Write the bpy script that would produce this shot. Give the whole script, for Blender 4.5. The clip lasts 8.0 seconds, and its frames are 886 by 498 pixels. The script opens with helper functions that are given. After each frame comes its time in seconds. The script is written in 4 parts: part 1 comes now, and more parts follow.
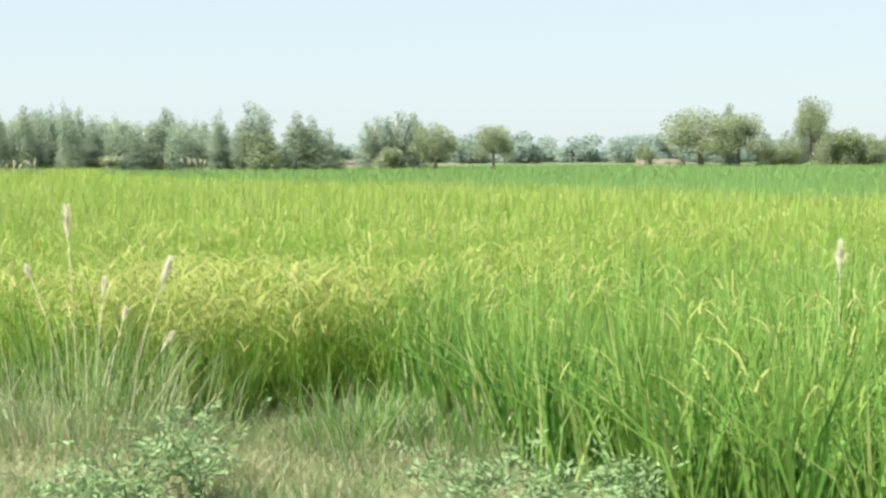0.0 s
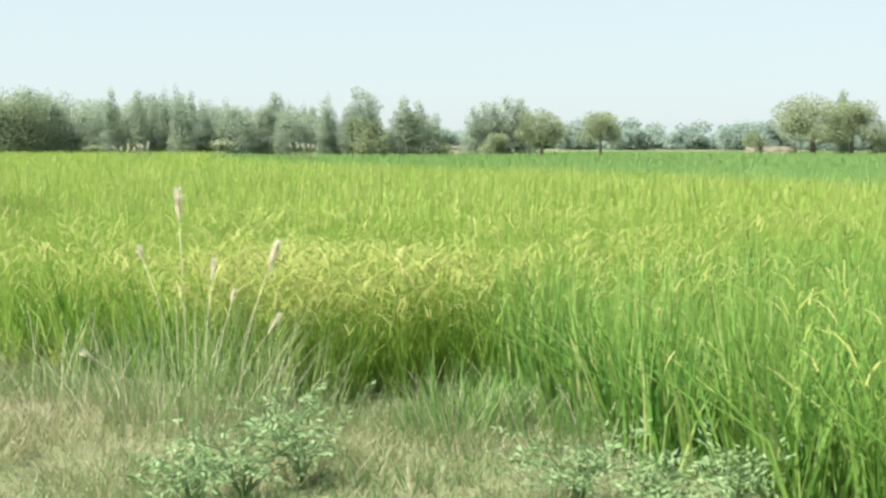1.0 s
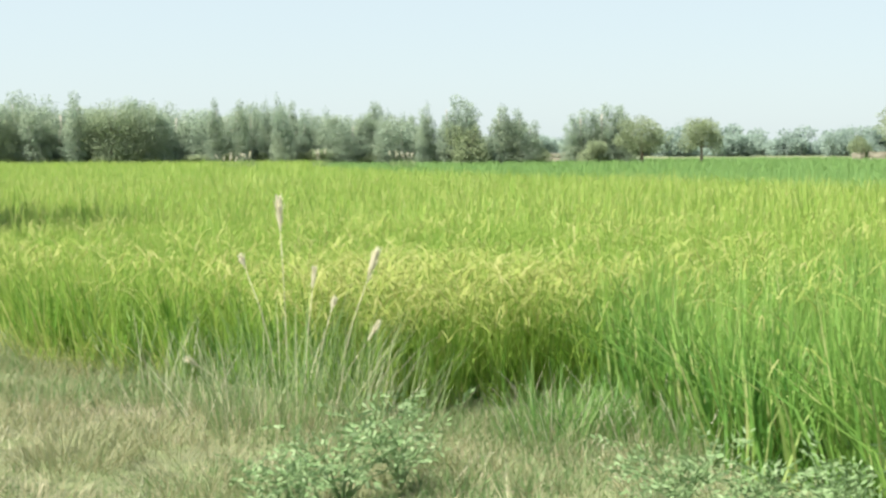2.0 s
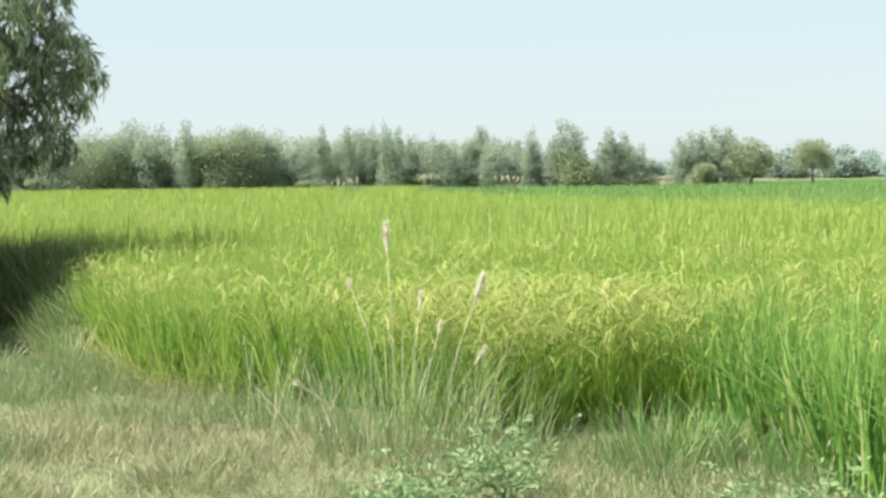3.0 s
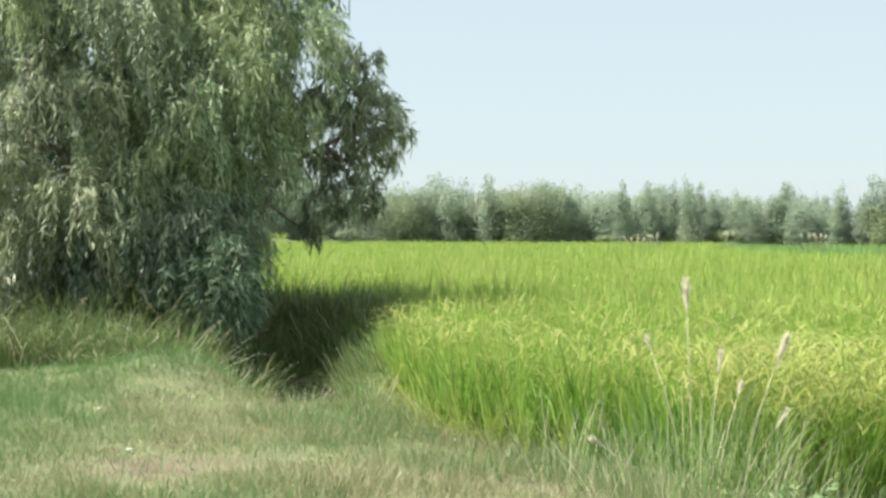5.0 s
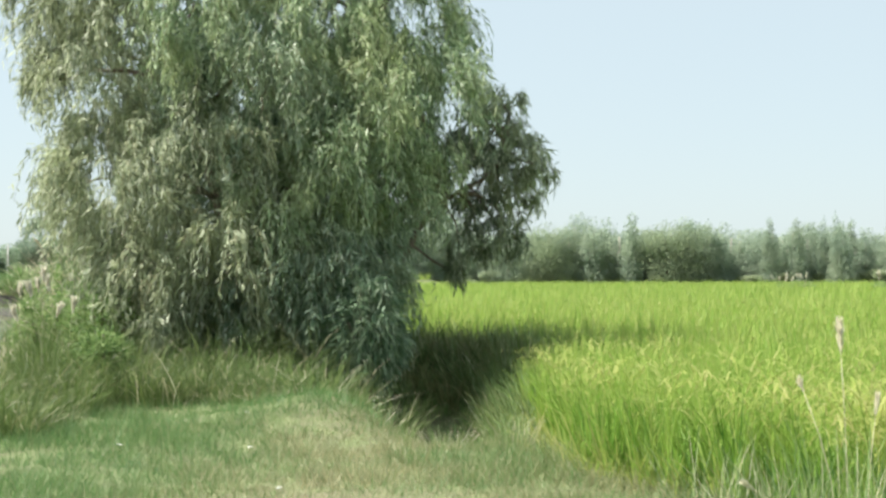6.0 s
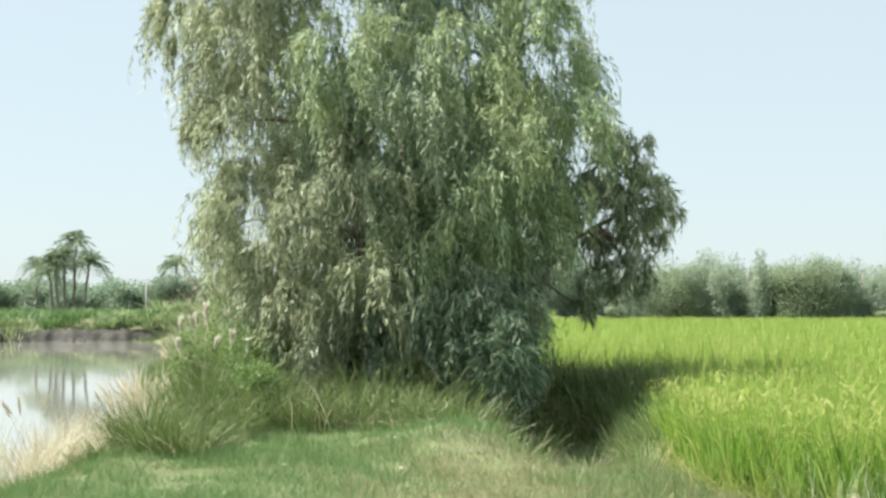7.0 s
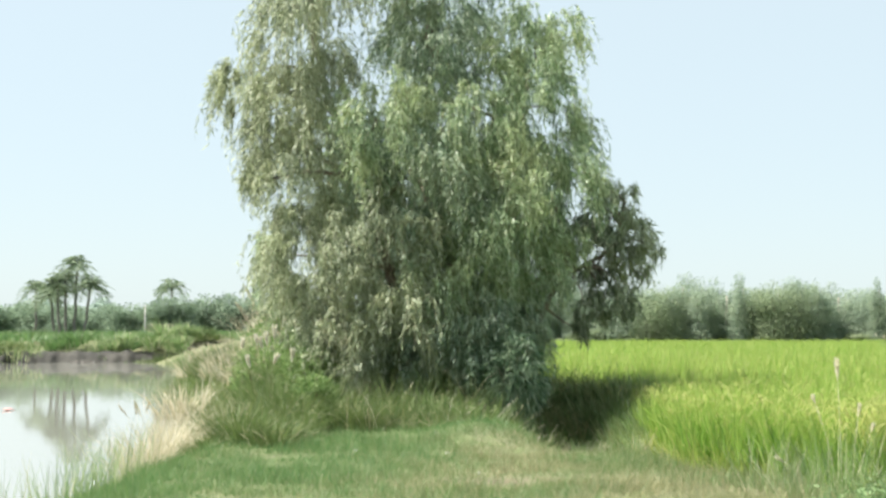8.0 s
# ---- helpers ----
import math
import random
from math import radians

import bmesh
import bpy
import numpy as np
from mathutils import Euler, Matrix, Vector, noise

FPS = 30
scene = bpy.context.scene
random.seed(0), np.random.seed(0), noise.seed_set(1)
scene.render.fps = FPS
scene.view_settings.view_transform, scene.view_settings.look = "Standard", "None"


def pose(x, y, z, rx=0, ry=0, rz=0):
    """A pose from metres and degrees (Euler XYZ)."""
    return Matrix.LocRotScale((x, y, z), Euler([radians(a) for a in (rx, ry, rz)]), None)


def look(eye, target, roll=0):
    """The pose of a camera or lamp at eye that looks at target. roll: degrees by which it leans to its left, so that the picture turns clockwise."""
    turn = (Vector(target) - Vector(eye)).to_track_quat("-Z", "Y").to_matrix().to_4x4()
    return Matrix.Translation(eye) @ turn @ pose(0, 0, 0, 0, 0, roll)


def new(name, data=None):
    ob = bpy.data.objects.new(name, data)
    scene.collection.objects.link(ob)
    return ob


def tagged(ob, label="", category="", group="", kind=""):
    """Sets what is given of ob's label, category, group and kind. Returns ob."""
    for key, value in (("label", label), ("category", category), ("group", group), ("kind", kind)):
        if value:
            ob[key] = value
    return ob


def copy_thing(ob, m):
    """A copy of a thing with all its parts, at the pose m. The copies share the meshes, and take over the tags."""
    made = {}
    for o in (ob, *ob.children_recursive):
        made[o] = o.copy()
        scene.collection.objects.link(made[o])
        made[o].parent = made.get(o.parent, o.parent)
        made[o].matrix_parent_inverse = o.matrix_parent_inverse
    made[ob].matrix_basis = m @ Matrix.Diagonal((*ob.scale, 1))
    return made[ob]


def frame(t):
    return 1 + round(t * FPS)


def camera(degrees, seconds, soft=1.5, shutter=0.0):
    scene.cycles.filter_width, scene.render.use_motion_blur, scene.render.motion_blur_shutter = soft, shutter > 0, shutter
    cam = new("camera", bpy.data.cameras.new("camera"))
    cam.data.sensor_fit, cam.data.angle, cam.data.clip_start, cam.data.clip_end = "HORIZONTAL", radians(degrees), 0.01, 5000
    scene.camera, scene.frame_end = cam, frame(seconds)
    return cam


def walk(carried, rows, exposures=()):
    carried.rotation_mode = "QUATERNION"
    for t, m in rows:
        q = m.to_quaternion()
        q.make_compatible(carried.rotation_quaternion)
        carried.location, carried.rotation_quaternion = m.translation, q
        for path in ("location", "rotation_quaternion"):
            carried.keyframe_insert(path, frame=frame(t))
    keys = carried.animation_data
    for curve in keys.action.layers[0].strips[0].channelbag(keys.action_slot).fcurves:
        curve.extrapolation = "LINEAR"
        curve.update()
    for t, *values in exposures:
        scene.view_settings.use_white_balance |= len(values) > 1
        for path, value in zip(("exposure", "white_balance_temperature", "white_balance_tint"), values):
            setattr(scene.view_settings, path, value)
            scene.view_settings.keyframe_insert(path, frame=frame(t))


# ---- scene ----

# ---------------------------------------------------------------- camera
cam = camera(36.2, 8.0, soft=2.8)
PATH = [  # seconds, x, y, z, heading to the right, pitch up, lean
    (0.0, 0, 0, 1.65, 13.137, -3.880, 0.228),
    (0.5, 0, 0, 1.65, 10.770, -4.168, -0.072),
    (1.0, 0, 0, 1.65, 8.683, -4.473, -0.133),
    (1.5, 0, 0, 1.65, 6.592, -4.479, -0.059),
    (3.0, 0, 0, 1.65, 0.010, -3.089, 0.677),
    (3.5, 0, 0, 1.65, -2.661, -2.805, 0.544),
    (4.0, 0, 0, 1.65, -5.797, -2.509, 0.283),
    (4.5, 0, 0, 1.65, -8.966, -1.752, -0.072),
    (5.0, 0, 0, 1.65, -12.557, -0.712, -0.101),
    (6.5, -0.02, -0.04, 1.65, -21.420, 1.764, 0.200),
    (7.0, 0.244, -1.100, 1.65, -23.833, 2.520, 0.150),
    (7.5, 0.690, -2.914, 1.647, -24.200, 3.080, 0.130),
    (8.0, 1.306, -5.266, 1.645, -23.085, 3.480, 0.120),
]
walk(cam, [(t, pose(x, y, z, 90 + p, 0, -h) @ pose(0, 0, 0, 0, 0, -r)) for t, x, y, z, h, p, r in PATH],
     exposures=((0.0, 1.27), (4.5, 1.21), (6.5, 1.22), (8.0, 1.31)))

# ---------------------------------------------------------------- light
SUN_EL, SUN_AZ = radians(57), radians(-104)     # azimuth clockwise from +y
world = bpy.data.worlds.new("hazy_sky")
scene.world = world
world.use_nodes = True
wn = world.node_tree
sky = wn.nodes.new("ShaderNodeTexSky")
sky.sky_type = "NISHITA"
sky.sun_disc = False
sky.sun_elevation, sky.sun_rotation = SUN_EL, SUN_AZ
sky.air_density, sky.dust_density, sky.ozone_density = 1.0, 0.8, 1.5
haze = wn.nodes.new("ShaderNodeMix")          # milky summer haze over the blue
haze.data_type = "RGBA"
haze.inputs[0].default_value = 0.82
haze.inputs[7].default_value = (3.7, 4.32, 4.5, 1)
wn.links.new(sky.outputs[0], haze.inputs[6])
wn.links.new(haze.outputs[2], wn.nodes["Background"].inputs[0])
wn.nodes["Background"].inputs[1].default_value = 0.084
sun = new("sun", bpy.data.lights.new("sun", "SUN"))
sun.data.energy, sun.data.angle, sun.data.color = 5.0, radians(1.0), (1.0, 0.96, 0.88)
sd = Vector((math.sin(SUN_AZ) * math.cos(SUN_EL), math.cos(SUN_AZ) * math.cos(SUN_EL), math.sin(SUN_EL)))
sun.matrix_world = look(sd * 60, (0, 0, 0))

# ---------------------------------------------------------------- materials
def mat_base(name):
    m = bpy.data.materials.new(name)
    m.use_nodes = True
    nt = m.node_tree
    bsdf = nt.nodes["Principled BSDF"]
    return m, nt, bsdf


def ramp(nt, stops):
    r = nt.nodes.new("ShaderNodeValToRGB")
    els = r.color_ramp.elements
    while len(els) < len(stops):
        els.new(0.5)
    for e, (p, c) in zip(els, stops):
        e.position, e.color = p, (*c, 1)
    return r


def tex_noise(nt, scale, detail=4, rough=0.6):
    co = nt.nodes.new("ShaderNodeNewGeometry")
    n = nt.nodes.new("ShaderNodeTexNoise")
    n.inputs["Scale"].default_value, n.inputs["Detail"].default_value = scale, detail
    n.inputs["Roughness"].default_value = rough
    nt.links.new(co.outputs["Position"], n.inputs["Vector"])
    return n


def mixrgb(nt, fac, a, b, mode="MIX"):
    m = nt.nodes.new("ShaderNodeMix")
    m.data_type, m.blend_type = "RGBA", mode
    for sock, val in ((m.inputs[0], fac), (m.inputs[6], a), (m.inputs[7], b)):
        if isinstance(val, (int, float)):
            sock.default_value = val
        elif isinstance(val, tuple):
            sock.default_value = (*val, 1)
        else:
            nt.links.new(val, sock)
    return m.outputs[2]


def leaf_mat(name, stops, patch=0.35, patch_scale=0.25, patch_col=None, translucent=0.35, rough=0.5, tip=None, gloss=0.3):
    """Leaves: colour by leaf, with slow drifts over the place, light passing through."""
    m, nt, bsdf = mat_base(name)
    geo = nt.nodes.new("ShaderNodeNewGeometry")
    r = ramp(nt, stops)
    nt.links.new(geo.outputs["Random Per Island"], r.inputs[0])
    col = r.outputs[0]
    if patch_col:
        n = tex_noise(nt, patch_scale, 3)
        rr = ramp(nt, [(0.42, (0, 0, 0)), (0.62, (patch, patch, patch))])
        nt.links.new(n.outputs["Fac"], rr.inputs[0])
        col = mixrgb(nt, rr.outputs[0], col, patch_col)
    if tip:
        at = nt.nodes.new("ShaderNodeAttribute")
        at.attribute_name = "along"
        rr = ramp(nt, [(0.55, (0, 0, 0)), (1.0, (0.7, 0.7, 0.7))])
        nt.links.new(at.outputs["Fac"], rr.inputs[0])
        col = mixrgb(nt, rr.outputs[0], col, tip)
    nt.links.new(col, bsdf.inputs["Base Color"])
    bsdf.inputs["Roughness"].default_value = rough
    bsdf.inputs["Specular IOR Level"].default_value = gloss
    tr = nt.nodes.new("ShaderNodeBsdfTranslucent")
    nt.links.new(col, tr.inputs["Color"])
    mx = nt.nodes.new("ShaderNodeMixShader")
    mx.inputs[0].default_value = translucent
    nt.links.new(bsdf.outputs[0], mx.inputs[1])
    nt.links.new(tr.outputs[0], mx.inputs[2])
    nt.links.new(mx.outputs[0], nt.nodes["Material Output"].inputs[0])
    return m


def solid_mat(name, a, b, scale=6.0, rough=0.85, bump=0.4, fine=40.0):
    m, nt, bsdf = mat_base(name)
    n1, n2 = tex_noise(nt, scale), tex_noise(nt, fine)
    r = ramp(nt, [(0.35, a), (0.65, b)])
    nt.links.new(n1.outputs["Fac"], r.inputs[0])
    col = mixrgb(nt, 0.35, r.outputs[0], n2.outputs["Fac"], "OVERLAY")
    nt.links.new(col, bsdf.inputs["Base Color"])
    bsdf.inputs["Roughness"].default_value = rough
    bp = nt.nodes.new("ShaderNodeBump")
    bp.inputs["Strength"].default_value = bump
    bp.inputs["Distance"].default_value = 0.02
    nt.links.new(n2.outputs["Fac"], bp.inputs["Height"])
    nt.links.new(bp.outputs[0], bsdf.inputs["Normal"])
    return m


M_RICE = leaf_mat("rice_leaf", [(0.0, (0.08, 0.20, 0.03)), (0.45, (0.22, 0.39, 0.065)), (0.85, (0.35, 0.48, 0.11)), (1.0, (0.48, 0.50, 0.19))],
                  0.6, 1.6, (0.31, 0.42, 0.08), 0.42, tip=(0.28, 0.42, 0.075))
M_RICE_GREEN = leaf_mat("rice_leaf_green", [(0.0, (0.055, 0.165, 0.03)), (0.45, (0.175, 0.36, 0.075)), (0.85, (0.30, 0.45, 0.115)), (1.0, (0.52, 0.52, 0.24))],
                        0.5, 1.3, (0.22, 0.35, 0.07), 0.4, tip=(0.27, 0.42, 0.09))
M_RICE_FAR = leaf_mat("rice_leaf_pale", [(0.0, (0.18, 0.32, 0.055)), (0.5, (0.345, 0.46, 0.11)), (1.0, (0.49, 0.53, 0.175))],
                      0.5, 0.35, (0.27, 0.42, 0.065), 0.4)
M_RICE_DARK = leaf_mat("young_rice_leaf", [(0.0, (0.155, 0.295, 0.085)), (1.0, (0.25, 0.385, 0.13))],
                       0.5, 0.06, (0.24, 0.40, 0.13), 0.4)
M_PANICLE = leaf_mat("rice_panicle", [(0.0, (0.25, 0.33, 0.075)), (0.5, (0.35, 0.39, 0.11)), (1.0, (0.47, 0.46, 0.20))], translucent=0.35, rough=0.8, gloss=0.1)
M_GRASS = leaf_mat("short_grass", [(0.0, (0.06, 0.145, 0.040)), (0.5, (0.13, 0.245, 0.08)), (0.88, (0.20, 0.285, 0.115)), (1.0, (0.33, 0.34, 0.20))],
                   0.45, 0.7, (0.165, 0.25, 0.095), 0.35)
M_GRASS_DRY = leaf_mat("dry_grass", [(0.0, (0.180, 0.216, 0.090)), (0.5, (0.324, 0.315, 0.171)), (1.0, (0.486, 0.441, 0.288))],
                       0.5, 1.1, (0.216, 0.252, 0.108), 0.35)
M_SCRUB = leaf_mat("scrub_leaf", [(0.0, (0.075, 0.120, 0.050)), (0.7, (0.128, 0.188, 0.075)), (1.0, (0.225, 0.270, 0.112))], 0.5, 1.2, (0.150, 0.188, 0.075), translucent=0.15, rough=0.9, gloss=0.05)
M_REED = leaf_mat("reed_leaf", [(0.0, (0.065, 0.102, 0.033)), (0.6, (0.130, 0.186, 0.060)), (0.9, (0.223, 0.251, 0.102)), (1.0, (0.335, 0.326, 0.177))],
                  0.5, 0.7, (0.12, 0.19, 0.05), 0.35)
M_KANS = leaf_mat("kans_leaf", [(0.0, (0.12, 0.215, 0.07)), (0.5, (0.245, 0.345, 0.14)), (0.82, (0.38, 0.43, 0.23)), (1.0, (0.62, 0.57, 0.41))], translucent=0.35)
M_SEDGE = leaf_mat("sedge_leaf", [(0.0, (0.08, 0.20, 0.045)), (0.6, (0.19, 0.34, 0.09)), (0.9, (0.31, 0.40, 0.15)), (1.0, (0.47, 0.43, 0.25))], translucent=0.35)
M_TAN_PLUME = leaf_mat("tan_plume", [(0.0, (0.66, 0.62, 0.46)), (1.0, (0.82, 0.78, 0.62))], translucent=0.45, rough=0.9)
M_PLUME = leaf_mat("plume_fluff", [(0.0, (0.62, 0.59, 0.48)), (1.0, (0.80, 0.77, 0.67))], translucent=0.45, rough=0.9)
M_STRAW = leaf_mat("straw_reed", [(0.0, (0.42, 0.385, 0.25)), (0.6, (0.58, 0.53, 0.39)), (1.0, (0.74, 0.69, 0.56))], translucent=0.35, rough=0.8)
M_WEED = leaf_mat("weed_leaf", [(0.0, (0.15, 0.24, 0.10)), (0.6, (0.235, 0.34, 0.16)), (1.0, (0.33, 0.43, 0.235))], translucent=0.32, rough=0.95, gloss=0.03)
M_BANK = leaf_mat("bank_grass_leaf", [(0.0, (0.065, 0.11, 0.035)), (0.6, (0.145, 0.205, 0.07)), (0.9, (0.24, 0.28, 0.12)), (1.0, (0.40, 0.37, 0.22))], 0.5, 0.9, (0.15, 0.235, 0.075), 0.38)
M_DRYWEED = leaf_mat("withered_weed", [(0.0, (0.16, 0.16, 0.07)), (0.6, (0.28, 0.28, 0.13)), (1.0, (0.42, 0.38, 0.22))], 0.5, 1.5, (0.20, 0.25, 0.09), 0.4)
M_SHRUB = leaf_mat("shrub_leaf", [(0.0, (0.08, 0.15, 0.045)), (0.6, (0.18, 0.28, 0.09)), (1.0, (0.33, 0.42, 0.18))], 0.4, 1.0, (0.16, 0.25, 0.08), 0.38, 0.6, gloss=0.2)
M_WILLOW = leaf_mat("young_willow_leaf", [(0.0, (0.07, 0.13, 0.07)), (0.5, (0.18, 0.27, 0.155)), (1.0, (0.38, 0.46, 0.32))], translucent=0.4, rough=0.5, gloss=0.3)
M_LEAF_OLIVE = leaf_mat("willow_leaf_olive", [(0.0, (0.11, 0.145, 0.08)), (0.5, (0.36, 0.41, 0.265)), (0.9, (0.56, 0.60, 0.43)), (1.0, (0.76, 0.78, 0.63))], 0.45, 0.8, (0.39, 0.43, 0.23), 0.44, 0.5, gloss=0.3)
M_LEAF_GREEN = leaf_mat("willow_leaf_green", [(0.0, (0.10, 0.155, 0.07)), (0.5, (0.32, 0.435, 0.25)), (0.9, (0.52, 0.61, 0.40)), (1.0, (0.72, 0.77, 0.57))], 0.5, 0.9, (0.42, 0.465, 0.22), 0.44, 0.5, gloss=0.3)
M_LEAF_BLUE = leaf_mat("willow_leaf_grey", [(0.0, (0.07, 0.12, 0.07)), (0.5, (0.25, 0.34, 0.225)), (0.9, (0.45, 0.54, 0.40)), (1.0, (0.68, 0.74, 0.61))], 0.45, 0.9, (0.29, 0.34, 0.18), 0.42, 0.5, gloss=0.3)
# darker copy of the willow leaf, with the side bough's shade in its colour
M_LEAF_DARK = leaf_mat("willow_leaf_shaded", [(0.0, (0.09, 0.12, 0.075)), (0.6, (0.25, 0.30, 0.20)), (0.9, (0.46, 0.50, 0.36)), (1.0, (0.76, 0.76, 0.64))], 0.4, 0.9, (0.25, 0.30, 0.14), 0.38, 0.5, gloss=0.35)
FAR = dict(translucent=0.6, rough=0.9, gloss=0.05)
# grey-green eucalyptus leaf, painted paler and bluer to stand in for haze
M_FAR_EUC = leaf_mat("hazed_eucalyptus_leaf", [(0.0, (0.25, 0.33, 0.25)), (1.0, (0.40, 0.47, 0.36))], 0.6, 0.35, (0.36, 0.42, 0.29), **FAR)
M_FAR_OLIVE = leaf_mat("belt_tree_leaf", [(0.0, (0.225, 0.29, 0.185)), (1.0, (0.345, 0.405, 0.255))], 0.5, 0.4, (0.28, 0.335, 0.22), **FAR)
M_FAR_ACACIA = leaf_mat("acacia_leaf", [(0.0, (0.21, 0.27, 0.155)), (1.0, (0.385, 0.435, 0.27))], 0.4, 0.4, (0.30, 0.35, 0.21), 0.5, 0.9, gloss=0.05)
# haze over the distant woods is put into this pale bluish leaf colour
M_FAR_HAZE = leaf_mat("hazed_distant_leaf", [(0.0, (0.29, 0.37, 0.315)), (1.0, (0.37, 0.45, 0.385))], 0.4, 0.05, (0.31, 0.39, 0.32), **FAR)
M_POND_TREE = leaf_mat("pond_tree_leaf", [(0.0, (0.17, 0.235, 0.17)), (1.0, (0.27, 0.335, 0.24))], 0.5, 0.2, (0.20, 0.28, 0.18), **FAR)
# frond green lightened in its base colour to suggest haze across the pond
M_PALM = leaf_mat("hazed_palm_frond", [(0.0, (0.126, 0.182, 0.112)), (1.0, (0.308, 0.378, 0.238))], translucent=0.25)
M_BARK = solid_mat("bark", (0.10, 0.075, 0.055), (0.24, 0.19, 0.15), 5)
M_TWIG = solid_mat("twig", (0.14, 0.13, 0.07), (0.25, 0.22, 0.12), 9)
M_PALM_BARK = solid_mat("palm_bark", (0.13, 0.12, 0.105), (0.24, 0.225, 0.20), 4)
M_BARK_PALE = solid_mat("pale_bark", (0.30, 0.27, 0.23), (0.48, 0.44, 0.38), 3)
M_STALK = solid_mat("dry_stalk", (0.36, 0.34, 0.21), (0.50, 0.47, 0.33), 12)
M_MUD = solid_mat("bank_mud", (0.02, 0.019, 0.014), (0.05, 0.046, 0.036), 0.5, bump=0.6, fine=6)
M_SAND = solid_mat("sand", (0.045, 0.041, 0.034), (0.085, 0.078, 0.065), 0.8)
M_CLAY = solid_mat("clay_wall", (0.25, 0.23, 0.17), (0.35, 0.32, 0.25), 1.5)
M_SCRAP = solid_mat("white_scrap", (0.5, 0.5, 0.47), (0.65, 0.65, 0.6), 20)
M_PINK = solid_mat("pink_scrap", (0.6, 0.32, 0.28), (0.7, 0.4, 0.36), 20)
M_CONCRETE = solid_mat("concrete", (0.42, 0.41, 0.38), (0.55, 0.54, 0.5), 3)


def ground_mat():
    m, nt, bsdf = mat_base("meadow_soil")
    n1, n2, n3 = tex_noise(nt, 0.45, 5), tex_noise(nt, 3.5, 5), tex_noise(nt, 28, 3)
    r1 = ramp(nt, [(0.36, (0.09, 0.14, 0.045)), (0.55, (0.15, 0.18, 0.075)), (0.70, (0.22, 0.20, 0.11))])
    nt.links.new(n1.outputs["Fac"], r1.inputs[0])
    r2 = ramp(nt, [(0.42, (0.12, 0.10, 0.065)), (0.6, (0.18, 0.20, 0.09))])
    nt.links.new(n2.outputs["Fac"], r2.inputs[0])
    col = mixrgb(nt, 0.45, r1.outputs[0], r2.outputs[0])
    col = mixrgb(nt, 0.4, col, n3.outputs["Fac"], "OVERLAY")
    at = nt.nodes.new("ShaderNodeAttribute")
    at.attribute_name = "along"
    r3 = ramp(nt, [(0.3, (0.10, 0.074, 0.048)), (0.7, (0.20, 0.163, 0.11))])
    nt.links.new(n2.outputs["Fac"], r3.inputs[0])
    col = mixrgb(nt, at.outputs["Fac"], col, r3.outputs[0])
    nt.links.new(col, bsdf.inputs["Base Color"])
    bsdf.inputs["Roughness"].default_value = 0.95
    bp = nt.nodes.new("ShaderNodeBump")
    bp.inputs["Distance"].default_value = 0.03
    nt.links.new(n3.outputs["Fac"], bp.inputs["Height"])
    nt.links.new(bp.outputs[0], bsdf.inputs["Normal"])
    return m


def water_mat():
    m, nt, bsdf = mat_base("pond_water")
    bsdf.inputs["Base Color"].default_value = (0.25, 0.25, 0.22, 1)
    bsdf.inputs["Roughness"].default_value = 0.04
    bsdf.inputs["IOR"].default_value = 1.33
    bsdf.inputs["Specular IOR Level"].default_value = 1.0
    n = tex_noise(nt, 1.2, 3)
    bp = nt.nodes.new("ShaderNodeBump")
    bp.inputs["Strength"].default_value = 0.03
    bp.inputs["Distance"].default_value = 0.05
    nt.links.new(n.outputs["Fac"], bp.inputs["Height"])
    nt.links.new(bp.outputs[0], bsdf.inputs["Normal"])
    return m


M_GROUND, M_WATER = ground_mat(), water_mat()

# ---------------------------------------------------------------- mesh tools
rng = np.random.default_rng(7)


def mesh_of(name, verts, tris, along=None, smooth=False):
    verts, tris = np.asarray(verts, np.float32), np.asarray(tris, np.int32)
    me = bpy.data.meshes.new(name)
    me.vertices.add(len(verts))
    me.vertices.foreach_set("co", verts.ravel())
    me.loops.add(tris.size)
    me.loops.foreach_set("vertex_index", tris.ravel())
    me.polygons.add(len(tris))
    me.polygons.foreach_set("loop_start", np.arange(0, tris.size, 3, dtype=np.int32))
    if smooth:
        me.polygons.foreach_set("use_smooth", np.ones(len(tris), bool))
    if along is not None:
        a = me.attributes.new("along", "FLOAT", "POINT")
        a.data.foreach_set("value", np.asarray(along, np.float32))
    me.update(calc_edges=True)
    return me


def thing(name, label, category, x=0, y=0, z=0, group="", kind=""):
    ob = new(name)
    ob.empty_display_size = 0.2
    ob.location = (x, y, z)
    return tagged(ob, label, category, group, kind)


def part(name, me, material, parent=None, label=""):
    ob = new(name, me)
    if not me.materials:
        me.materials.append(material)
    if parent:
        ob.parent = parent
    return tagged(ob, label)


